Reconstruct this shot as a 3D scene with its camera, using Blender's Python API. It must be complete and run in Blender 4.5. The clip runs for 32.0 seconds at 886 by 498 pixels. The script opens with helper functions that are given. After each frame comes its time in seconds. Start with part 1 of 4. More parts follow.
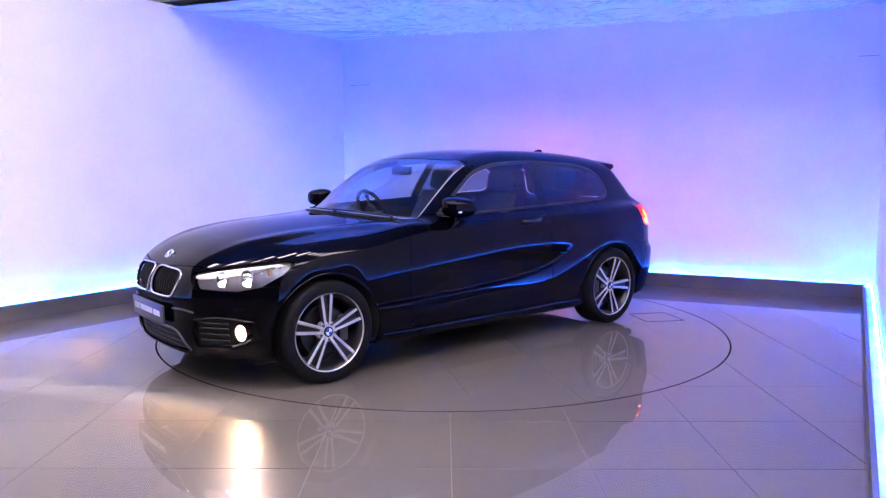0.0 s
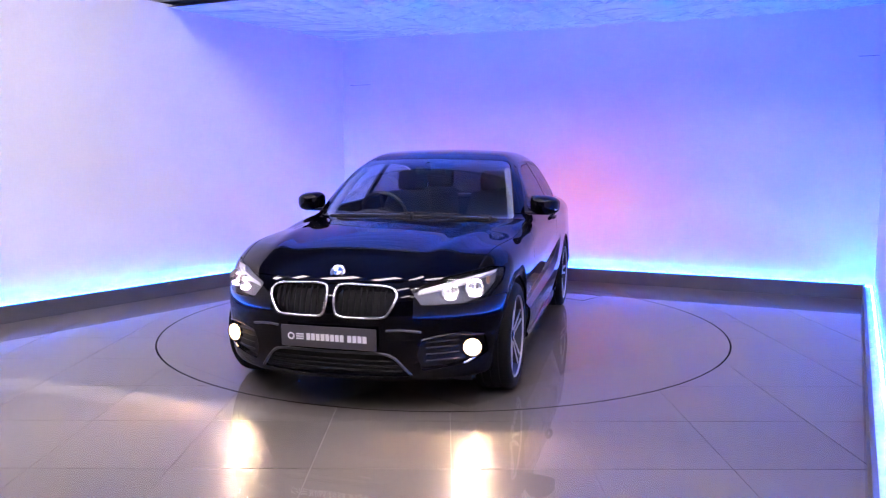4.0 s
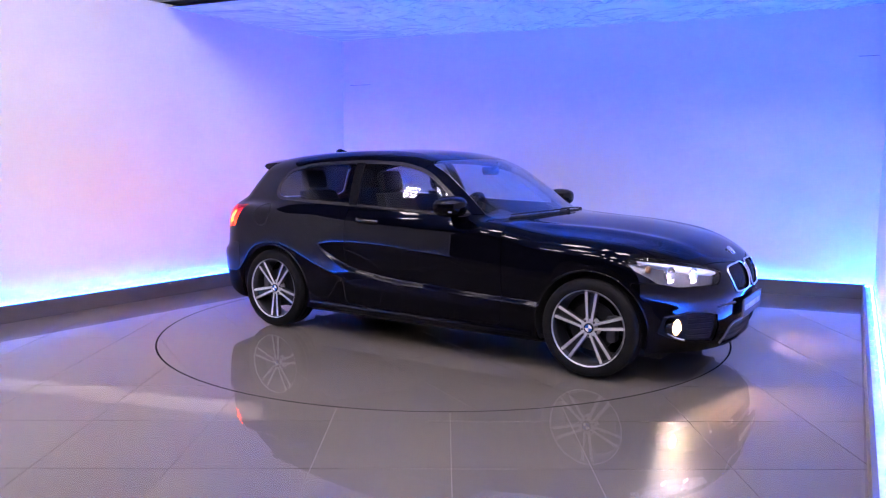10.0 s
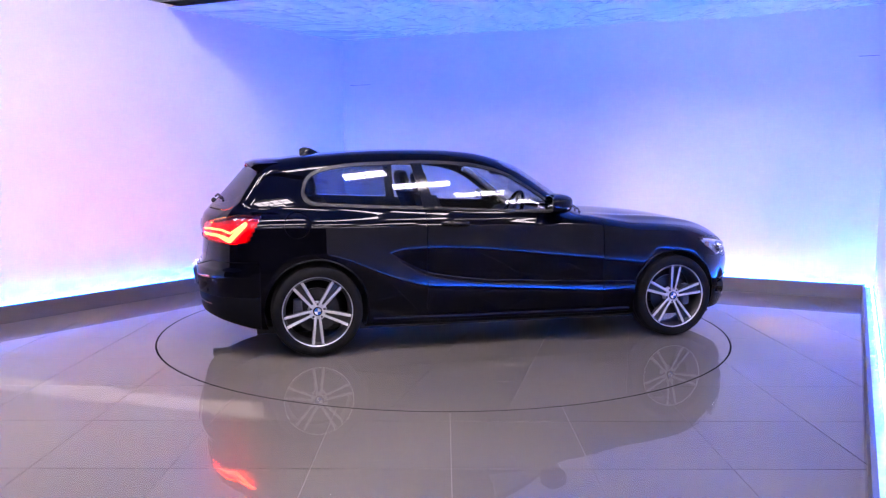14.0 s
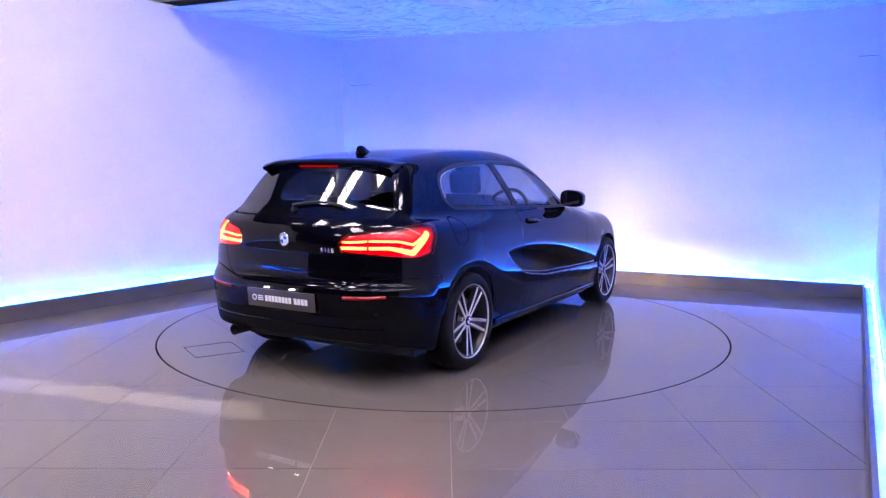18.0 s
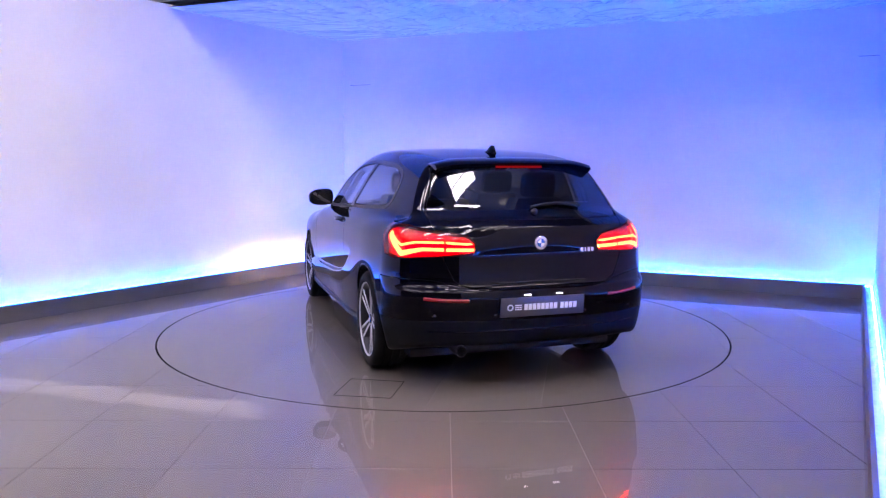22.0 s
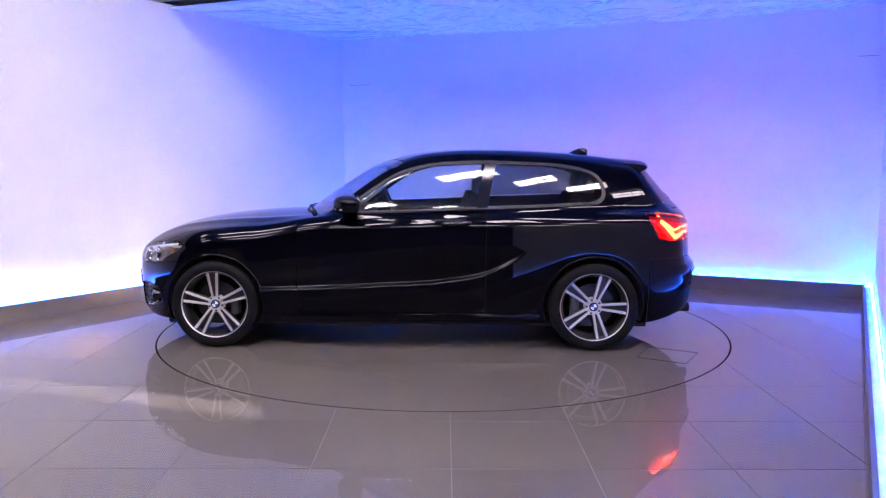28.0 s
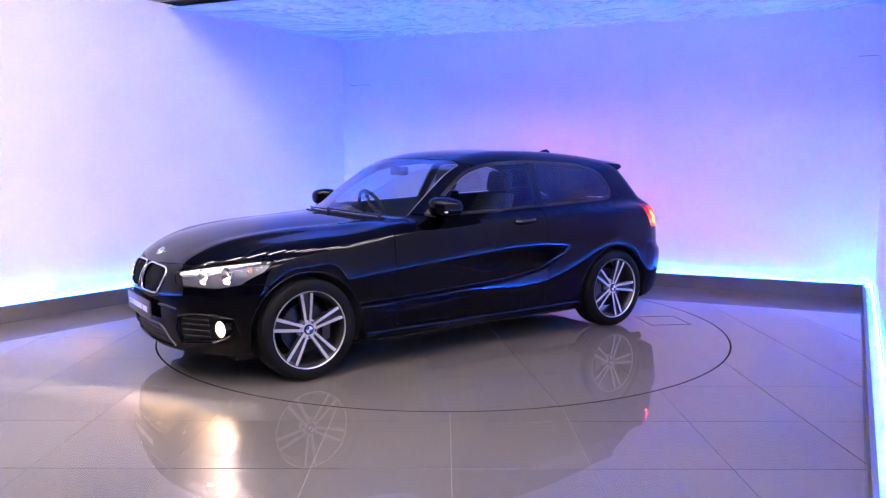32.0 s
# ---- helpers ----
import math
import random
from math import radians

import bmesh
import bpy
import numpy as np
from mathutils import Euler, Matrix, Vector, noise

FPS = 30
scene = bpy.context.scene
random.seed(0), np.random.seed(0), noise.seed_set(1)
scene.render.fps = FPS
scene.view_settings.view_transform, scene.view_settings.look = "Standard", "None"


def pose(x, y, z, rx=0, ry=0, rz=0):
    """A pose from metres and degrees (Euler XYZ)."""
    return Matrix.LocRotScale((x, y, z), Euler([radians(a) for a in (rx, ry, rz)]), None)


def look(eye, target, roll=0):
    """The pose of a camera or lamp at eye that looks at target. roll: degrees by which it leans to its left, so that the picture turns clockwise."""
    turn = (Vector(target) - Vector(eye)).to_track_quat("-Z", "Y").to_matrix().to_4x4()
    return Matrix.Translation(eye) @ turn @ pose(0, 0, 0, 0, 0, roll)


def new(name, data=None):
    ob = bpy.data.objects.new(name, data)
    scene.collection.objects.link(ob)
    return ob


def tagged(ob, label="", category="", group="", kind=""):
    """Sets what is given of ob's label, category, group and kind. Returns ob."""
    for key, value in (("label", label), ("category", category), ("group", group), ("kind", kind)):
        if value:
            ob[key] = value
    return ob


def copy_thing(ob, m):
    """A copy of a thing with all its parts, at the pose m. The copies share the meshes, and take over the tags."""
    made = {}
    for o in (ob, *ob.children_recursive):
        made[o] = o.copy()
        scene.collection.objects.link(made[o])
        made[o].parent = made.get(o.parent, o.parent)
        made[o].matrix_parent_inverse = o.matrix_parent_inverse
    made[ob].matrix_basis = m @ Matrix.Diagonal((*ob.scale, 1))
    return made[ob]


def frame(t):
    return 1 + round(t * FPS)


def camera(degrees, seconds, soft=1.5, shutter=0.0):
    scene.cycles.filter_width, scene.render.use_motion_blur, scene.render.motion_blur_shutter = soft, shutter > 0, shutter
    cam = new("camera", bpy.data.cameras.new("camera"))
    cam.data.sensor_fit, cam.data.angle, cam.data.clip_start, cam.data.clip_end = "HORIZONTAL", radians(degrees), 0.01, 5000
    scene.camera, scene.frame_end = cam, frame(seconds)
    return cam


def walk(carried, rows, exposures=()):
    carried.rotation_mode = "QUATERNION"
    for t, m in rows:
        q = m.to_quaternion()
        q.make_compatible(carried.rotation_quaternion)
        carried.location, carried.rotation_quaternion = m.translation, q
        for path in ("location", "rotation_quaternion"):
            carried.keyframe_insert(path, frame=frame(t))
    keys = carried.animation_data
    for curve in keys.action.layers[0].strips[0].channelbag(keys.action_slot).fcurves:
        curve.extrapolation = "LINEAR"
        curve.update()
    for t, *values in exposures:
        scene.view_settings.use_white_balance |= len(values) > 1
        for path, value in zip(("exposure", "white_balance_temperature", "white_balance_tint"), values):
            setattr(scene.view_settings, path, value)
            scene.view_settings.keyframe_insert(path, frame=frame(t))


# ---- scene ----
cam = camera(60.36, 32.0, soft=1.25, shutter=0.3)
EYE = (0.0, -6.159, 1.331)
STAND = look(EYE, (-0.0006, -5.1657, 1.2161), 0.095)
EXPOSURE = [(0, 0.35), (3, 0.28), (6, -0.06), (9, 0.0), (11, 0.20), (14, 0.34), (17, 0.34), (20, 0.12), (24, 0.10), (28, 0.10), (31, 0.32), (32, 0.36)]
walk(cam, [(0.0, STAND), (32.0, STAND)], [(t, e, 6150, 33) for t, e in EXPOSURE])

world = bpy.data.worlds.new("dim_hall_air")
world.use_nodes = True
world.node_tree.nodes["Background"].inputs[0].default_value = (0.5, 0.55, 0.6, 1)
world.node_tree.nodes["Background"].inputs[1].default_value = 0.02
scene.world = world

LED_POWER = 520.0
PANEL_POWER = 49.0
FOG_POWER = 65000.0
SIDE_LIGHT_POWER = 25000.0
FOG_BEAM_POWER = 600000.0
TAIL_POWER = 80.0

# added sun, reaching the floor only through the slot added in the roof
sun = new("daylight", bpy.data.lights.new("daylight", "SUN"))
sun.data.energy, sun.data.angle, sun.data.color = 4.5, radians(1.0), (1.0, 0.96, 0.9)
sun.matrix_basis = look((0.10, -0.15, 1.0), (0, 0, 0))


# ---- materials ----
def shader(name, base, rough=0.5, metal=0.0, grain=0.0, grain_scale=40.0, stain=0.0, stain_scale=2.0, bump=0.0,
           coat=0.0, spec=0.5, rough_var=0.0, random_tone=0.0):
    """A principled material with colour varied at two scales, and fine relief."""
    m = bpy.data.materials.new(name)
    m.use_nodes = True
    nt = m.node_tree
    b = nt.nodes["Principled BSDF"]
    b.inputs["Base Color"].default_value = (*base, 1)
    b.inputs["Roughness"].default_value = rough
    b.inputs["Metallic"].default_value = metal
    b.inputs["Specular IOR Level"].default_value = spec
    b.inputs["Coat Weight"].default_value = coat
    b.inputs["Coat Roughness"].default_value = 0.006
    b.inputs["Coat IOR"].default_value = 1.36
    if grain or stain or bump or rough_var or random_tone:
        tc = nt.nodes.new("ShaderNodeTexCoord")
        n1 = nt.nodes.new("ShaderNodeTexNoise")
        n1.inputs["Scale"].default_value = grain_scale
        n1.inputs["Detail"].default_value = 5
        n2 = nt.nodes.new("ShaderNodeTexNoise")
        n2.inputs["Scale"].default_value = stain_scale
        n2.inputs["Detail"].default_value = 6
        for n in (n1, n2):
            nt.links.new(tc.outputs["Object"], n.inputs["Vector"])
        total = None
        pairs = [(n1.outputs["Fac"], grain), (n2.outputs["Fac"], stain)]
        if random_tone:
            oi = nt.nodes.new("ShaderNodeObjectInfo")
            pairs.append((oi.outputs["Random"], random_tone))
        for out, amount in pairs:
            mr = nt.nodes.new("ShaderNodeMapRange")
            mr.inputs["From Min"].default_value, mr.inputs["From Max"].default_value = 0.25, 0.75
            mr.inputs["To Min"].default_value, mr.inputs["To Max"].default_value = 1 - amount, 1 + amount
            nt.links.new(out, mr.inputs["Value"])
            if total is None:
                total = mr.outputs[0]
            else:
                mu = nt.nodes.new("ShaderNodeMath")
                mu.operation = "MULTIPLY"
                nt.links.new(total, mu.inputs[0])
                nt.links.new(mr.outputs[0], mu.inputs[1])
                total = mu.outputs[0]
        mix = nt.nodes.new("ShaderNodeVectorMath")
        mix.operation = "SCALE"
        mix.inputs[0].default_value = base
        nt.links.new(total, mix.inputs["Scale"])
        nt.links.new(mix.outputs[0], b.inputs["Base Color"])
        if rough_var:
            rr = nt.nodes.new("ShaderNodeMapRange")
            rr.inputs["To Min"].default_value, rr.inputs["To Max"].default_value = max(rough - rough_var, 0), rough + rough_var
            nt.links.new(n2.outputs["Fac"], rr.inputs["Value"])
            nt.links.new(rr.outputs[0], b.inputs["Roughness"])
        if bump:
            bp = nt.nodes.new("ShaderNodeBump")
            bp.inputs["Strength"].default_value = bump
            bp.inputs["Distance"].default_value = 0.01
            nt.links.new(n1.outputs["Fac"], bp.inputs["Height"])
            nt.links.new(bp.outputs[0], b.inputs["Normal"])
    return m


def glow(name, colour, power):
    m = bpy.data.materials.new(name)
    m.use_nodes = True
    nt = m.node_tree
    nt.nodes.remove(nt.nodes["Principled BSDF"])
    e = nt.nodes.new("ShaderNodeEmission")
    e.inputs[0].default_value = (*colour, 1)
    e.inputs[1].default_value = power
    nt.links.new(e.outputs[0], nt.nodes["Material Output"].inputs[0])
    return m


def pane(name, tint, gloss=0.12, glow_colour=None, glow_power=0.0, sheen=0.62, rise=3.2):
    """Thin glass: tinted see-through, with mirror gloss that grows at grazing angles."""
    m = bpy.data.materials.new(name)
    m.use_nodes = True
    nt = m.node_tree
    nt.nodes.remove(nt.nodes["Principled BSDF"])
    tr = nt.nodes.new("ShaderNodeBsdfTransparent")
    tr.inputs[0].default_value = (*tint, 1)
    gl = nt.nodes.new("ShaderNodeBsdfGlossy")
    gl.inputs["Roughness"].default_value = 0.01
    lw = nt.nodes.new("ShaderNodeLayerWeight")
    lw.inputs[0].default_value = 0.5
    pw = nt.nodes.new("ShaderNodeMath")
    pw.operation = "POWER"
    pw.inputs[1].default_value = rise
    nt.links.new(lw.outputs["Facing"], pw.inputs[0])
    fr = nt.nodes.new("ShaderNodeMath")
    fr.operation = "MULTIPLY_ADD"
    fr.inputs[1].default_value, fr.inputs[2].default_value = sheen, gloss * 0.5
    nt.links.new(pw.outputs[0], fr.inputs[0])
    mx = nt.nodes.new("ShaderNodeMixShader")
    nt.links.new(fr.outputs[0], mx.inputs[0])
    nt.links.new(tr.outputs[0], mx.inputs[1])
    nt.links.new(gl.outputs[0], mx.inputs[2])
    last = mx.outputs[0]
    if glow_power:
        e = nt.nodes.new("ShaderNodeEmission")
        e.inputs[0].default_value = (*glow_colour, 1)
        e.inputs[1].default_value = glow_power
        ad = nt.nodes.new("ShaderNodeAddShader")
        nt.links.new(last, ad.inputs[0])
        nt.links.new(e.outputs[0], ad.inputs[1])
        last = ad.outputs[0]
    nt.links.new(last, nt.nodes["Material Output"].inputs[0])
    return m


M_WALL = shader("white_wall_paint", (0.78, 0.78, 0.79), 0.55, grain=0.02, grain_scale=60, stain=0.04, stain_scale=1.2, bump=0.04)
M_PLINTH = shader("dark_grey_plinth_paint", (0.075, 0.075, 0.085), 0.45, grain=0.08, grain_scale=80, stain=0.15, stain_scale=3, bump=0.05)
M_TROUGH = shader("trough_board", (0.6, 0.6, 0.62), 0.5, grain=0.1, grain_scale=30, stain=0.25, stain_scale=6)
M_TILE = shader("porcelain_tile_body", (0.116, 0.104, 0.088), 0.31, grain=0.05, grain_scale=14, stain=0.06, stain_scale=1.8, rough_var=0.02, random_tone=0.06, spec=0.16)
M_GLAZE = bpy.data.materials.new("clear_tile_glaze")
M_GLAZE.use_nodes = True
nodes, links = M_GLAZE.node_tree.nodes, M_GLAZE.node_tree.links
nodes.remove(nodes["Principled BSDF"])
clear, polish, edge, power, gloss, both = (nodes.new("ShaderNode" + k) for k in ("BsdfTransparent", "BsdfGlossy", "LayerWeight", "Math", "Math", "MixShader"))
polish.inputs["Roughness"].default_value = 0.012
edge.inputs[0].default_value = 0.5
power.operation, power.inputs[1].default_value = "POWER", 5.0
gloss.operation, gloss.inputs[1].default_value, gloss.inputs[2].default_value = "MULTIPLY_ADD", 0.86, 0.020
for out, inp in ((edge.outputs["Facing"], power.inputs[0]), (power.outputs[0], gloss.inputs[0]), (gloss.outputs[0], both.inputs[0]), (clear.outputs[0], both.inputs[1]), (polish.outputs[0], both.inputs[2]), (both.outputs[0], nodes["Material Output"].inputs[0])):
    links.new(out, inp)
M_GROUT = shader("tile_joint_grout", (0.23, 0.21, 0.20), 0.8, grain=0.2, grain_scale=60)
M_DISC_RIM = shader("turntable_edge_gap", (0.006, 0.006, 0.006), 0.9, grain=0.1, spec=0.1)
M_HALL = shader("hall_cladding_grey", (0.05, 0.05, 0.048), 0.7, grain=0.1, grain_scale=10, stain=0.15, stain_scale=0.6)
M_ROOF = shader("hall_roof_sheet", (0.55, 0.55, 0.47), 0.6, grain=0.05, stain=0.1)
M_STEEL = shader("painted_steel_beam", (0.25, 0.27, 0.25), 0.5, grain=0.1, stain=0.1)
M_FILM = shader("stretched_plastic_film", (0.70, 0.71, 0.74), 0.15, grain=0.03, stain=0.05, stain_scale=3, spec=1.0)
M_LED = glow("blue_led_tape", (0.004, 0.125, 1.0), LED_POWER)
M_PANEL = glow("white_light_diffuser", (1.0, 0.95, 0.88), PANEL_POWER)
M_FIXTURE = shader("white_fixture_metal", (0.7, 0.7, 0.68), 0.4, grain=0.03)
M_PAINT = shader("blue_black_metallic_paint", (0.0007, 0.0007, 0.0026), 0.3, spec=0.0, coat=1.0)
M_PAINT.node_tree.nodes["Principled BSDF"].inputs["Coat IOR"].default_value = 1.29
M_SHELL = shader("underseal_black", (0.006, 0.006, 0.006), 0.8, grain=0.2)
M_PLASTIC = shader("satin_black_plastic", (0.008, 0.008, 0.009), 0.5, grain=0.1, grain_scale=200, bump=0.05, spec=0.2)
M_VALANCE = shader("coarse_black_valance_plastic", (0.004, 0.004, 0.0042), 0.5, grain=0.15, grain_scale=150, spec=0.06)
M_GLOSSBLACK = shader("gloss_black_trim", (0.006, 0.006, 0.007), 0.1)
M_RUBBER = shader("tyre_rubber", (0.005, 0.005, 0.0055), 0.7, grain=0.15, grain_scale=120, stain=0.2, stain_scale=9, bump=0.1, spec=0.12)
M_ALLOY = shader("machined_alloy", (0.46, 0.46, 0.47), 0.36, metal=0.35, grain=0.04, grain_scale=150)
M_ALLOYDARK = shader("dark_grey_alloy", (0.008, 0.008, 0.009), 0.35, metal=0.0, grain=0.05)
M_CHROME = shader("bright_chrome", (0.75, 0.75, 0.77), 0.08, metal=1.0, grain=0.02)
M_MIRROR = shader("mirror_glass_silver", (0.55, 0.56, 0.58), 0.02, metal=1.0)
M_SATIN = shader("satin_aluminium_trim", (0.09, 0.09, 0.095), 0.3, metal=0.9, grain=0.03)
M_TRIM = shader("satin_black_window_trim", (0.012, 0.012, 0.013), 0.32, grain=0.05, spec=0.3)
M_DISC = shader("brake_disc_steel", (0.05, 0.05, 0.05), 0.4, metal=0.9, grain=0.1, grain_scale=60)
M_CALIPER = shader("caliper_grey", (0.07, 0.07, 0.075), 0.4, metal=0.5, grain=0.1)
M_GLASS = pane("clear_car_glass", (0.66, 0.72, 0.78), 0.10)
M_SCREEN = pane("windscreen_glass", (0.66, 0.72, 0.78), 0.12, sheen=0.95, rise=2.6)
M_QUARTERGLASS = pane("privacy_quarter_glass", (0.34, 0.38, 0.44), 0.11)
M_DARKGLASS = pane("tinted_rear_glass", (0.06, 0.065, 0.08), 0.11)
M_LENS = pane("clear_lamp_lens", (0.9, 0.92, 0.95), 0.09)
M_REDLENS = pane("red_lamp_lens", (0.95, 0.095, 0.04), 0.1)
M_REDBODY = shader("red_lamp_plastic", (0.30, 0.008, 0.006), 0.25, grain=0.05)
M_TAIL = glow("tail_lamp_light_guide", (1.0, 0.24, 0.025), TAIL_POWER)
M_TAILDIM = glow("dim_brake_bar", (1.0, 0.02, 0.01), 0.22)
M_FOGLENS = pane("lit_fog_lamp_lens", (0.8, 0.8, 0.8), 0.05, (1.0, 0.62, 0.25), 7.0)
M_FOG = glow("fog_lamp_filament", (1.0, 0.66, 0.32), FOG_POWER)
M_FOGBEAM = glow("fog_beam_source", (1.0, 0.80, 0.62), FOG_BEAM_POWER)
M_DRL = glow("lit_side_lamp", (1.0, 0.96, 0.92), 7.0)
M_DRLSOFT = glow("lit_plate_lamp", (1.0, 0.97, 0.92), 6.0)
M_LAMPBODY = shader("silver_lamp_housing", (0.22, 0.22, 0.235), 0.32, metal=0.7, grain=0.05)
M_SIDELIGHT = glow("side_light_filament", (1.0, 0.88, 0.78), SIDE_LIGHT_POWER)
M_REFLECTOR = shader("lamp_reflector_silver", (0.7, 0.71, 0.73), 0.15, metal=1.0, grain=0.02)
M_REARRED = shader("dark_red_reflector", (0.22, 0.006, 0.006), 0.25, grain=0.05)
M_AMBER = shader("amber_indicator", (0.35, 0.17, 0.09), 0.3)
M_PLATE = shader("show_plate_grey", (0.045, 0.042, 0.048), 0.35, grain=0.05)
M_LETTER = shader("white_print", (0.75, 0.75, 0.76), 0.4, grain=0.03)
M_BLUE = shader("roundel_blue", (0.03, 0.13, 0.45), 0.25, grain=0.03)
M_CLOTH = shader("anthracite_seat_cloth", (0.02, 0.02, 0.022), 0.9, grain=0.3, grain_scale=300, bump=0.2)
M_DASH = shader("soft_black_dash", (0.014, 0.014, 0.015), 0.6, grain=0.15, grain_scale=200, bump=0.1)
M_LINER = shader("pale_headliner", (0.30, 0.29, 0.28), 0.9, grain=0.08, grain_scale=100)


# ---- mesh helpers ----
def mesh(name, verts, faces, material, smooth=False, normals=None):
    me = bpy.data.meshes.new(name)
    me.from_pydata([tuple(v) for v in verts], [], [tuple(int(i) for i in f) for f in faces])
    me.materials.append(material)
    if smooth:
        me.polygons.foreach_set("use_smooth", [True] * len(me.polygons))
    me.update()
    if normals is not None:
        me.normals_split_custom_set_from_vertices([tuple(n) for n in normals])
    return me


def put(name, me, parent=None, label=""):
    ob = new(name, me)
    if parent:
        ob.parent = parent
    return tagged(ob, label)


def part(name, bm, material, parent, label="", smooth=True, angle=35):
    """Links a bmesh as one mesh object under a thing or a part."""
    me = bpy.data.meshes.new(name)
    bm.normal_update()
    if smooth:
        for e in bm.edges:
            if len(e.link_faces) == 2 and e.calc_face_angle(0) > radians(angle):
                e.smooth = False
        for f in bm.faces:
            f.smooth = True
    bm.to_mesh(me)
    bm.free()
    me.materials.append(material)
    return put(name, me, parent, label)


def box(sx, sy, sz, m=None, bevel=0.0, bm=None):
    bm = bm or bmesh.new()
    made = bmesh.ops.create_cube(bm, size=1, matrix=(m or Matrix()) @ Matrix.Diagonal((sx, sy, sz, 1)))
    if bevel:
        edges = {e for v in made["verts"] for e in v.link_edges}
        bmesh.ops.bevel(bm, geom=list(edges), offset=bevel, segments=2, affect="EDGES", profile=0.5)
    return bm


def lathe(profile, n=48, m=None, bm=None, closed=False):
    """Turns a profile of (radius, height) about the local z axis."""
    bm = bm or bmesh.new()
    m = m or Matrix()
    rings = []
    for r, h in profile:
        rings.append([bm.verts.new(m @ Vector((r * math.cos(2 * math.pi * i / n), r * math.sin(2 * math.pi * i / n), h))) for i in range(n)])
    pairs = list(zip(rings, rings[1:])) + ([(rings[-1], rings[0])] if closed else [])
    for a, b in pairs:
        for i in range(n):
            bm.faces.new((a[i], a[(i + 1) % n], b[(i + 1) % n], b[i]))
    if not closed:
        for ring, flip in ((rings[0], True), (rings[-1], False)):
            if Vector(ring[0].co - ring[n // 2].co).length > 1e-5:
                bm.faces.new(ring[::-1] if flip else ring)
    return bm


def tube(points, radius, n=8, closed=False, bm=None, flat=1.0):
    """A round bar along points; flat squashes it along the second frame axis."""
    bm = bm or bmesh.new()
    pts = [Vector(p) for p in points]
    rings = []
    up = Vector((0, 0, 1))
    for i, p in enumerate(pts):
        a = pts[i - 1] if i or closed else pts[i]
        b = pts[(i + 1) % len(pts)] if i + 1 < len(pts) or closed else pts[i]
        d = (b - a).normalized()
        s = d.cross(up)
        if s.length < 0.05:
            s = d.cross(Vector((1, 0, 0)))
        s.normalize()
        t = s.cross(d)
        rings.append([bm.verts.new(p + radius * (math.cos(2 * math.pi * k / n) * s + flat * math.sin(2 * math.pi * k / n) * t)) for k in range(n)])
    for a, b in list(zip(rings, rings[1:])) + ([(rings[-1], rings[0])] if closed else []):
        for k in range(n):
            bm.faces.new((a[k], a[(k + 1) % n], b[(k + 1) % n], b[k]))
    if not closed:
        bm.faces.new(rings[0][::-1])
        bm.faces.new(rings[-1])
    return bm


def prism(poly, depth, m=None, bevel=0.0, bm=None):
    """Extrudes a flat outline (x, y) by depth along z."""
    bm = bm or bmesh.new()
    m = m or Matrix()
    low = [bm.verts.new(m @ Vector((x, y, 0))) for x, y in poly]
    top = [bm.verts.new(m @ Vector((x, y, depth))) for x, y in poly]
    faces = [bm.faces.new(low[::-1]), bm.faces.new(top)]
    n = len(poly)
    for i in range(n):
        faces.append(bm.faces.new((low[i], low[(i + 1) % n], top[(i + 1) % n], top[i])))
    if bevel:
        bmesh.ops.bevel(bm, geom=list(faces[1].edges), offset=bevel, segments=2, affect="EDGES", profile=0.5)
    return bm


# ---- the booth and the hall ----
def line_meet(p, d, q, e):
    k = ((q[0] - p[0]) * e[1] - (q[1] - p[1]) * e[0]) / (d[0] * e[1] - d[1] * e[0])
    return Vector((p[0] + k * d[0], p[1] + k * d[1]))


CORNER_L = Vector((-1.222, 3.415))      # front foot of the plinth, far corner
CORNER_R = Vector((4.06, 1.135))
LEFT_DIR = Vector((0.5647, 0.8253))     # along the left wall, towards the far corner
BACK_DIR = (CORNER_R - CORNER_L).normalized()
RIGHT_DIR = Vector((0.4740, 0.8805))
LEFT_IN = Vector((LEFT_DIR.y, -LEFT_DIR.x))
BACK_IN = Vector((BACK_DIR.y, -BACK_DIR.x))
RIGHT_IN = Vector((-RIGHT_DIR.y, RIGHT_DIR.x))
PLINTH_H, PLINTH_D, BOARD = 0.147, 0.10, 0.022
ROOM_H = 2.84


def offset_corners(d):
    """The corner points of the plinth line moved d outwards: near left, far left, far right, near right."""
    a = line_meet(CORNER_L - LEFT_IN * d, LEFT_DIR, CORNER_L - BACK_IN * d, BACK_DIR)
    b = line_meet(CORNER_R - RIGHT_IN * d, RIGHT_DIR, CORNER_L - BACK_IN * d, BACK_DIR)
    near_l = CORNER_L - LEFT_IN * d - LEFT_DIR * 9.0
    near_r = CORNER_R - RIGHT_IN * d - RIGHT_DIR * 7.5
    return near_l, a, b, near_r


def slab(name, quad, z0, z1, material, label, category, kind="structure", smooth=False):
    bm = bmesh.new()
    prism([(p.x, p.y) for p in quad], z1 - z0, pose(0, 0, z0), bm=bm)
    bmesh.ops.recalc_face_normals(bm, faces=bm.faces)
    ob = part(name, bm, material, None, smooth=False)
    return tagged(ob, label, category, kind=kind)


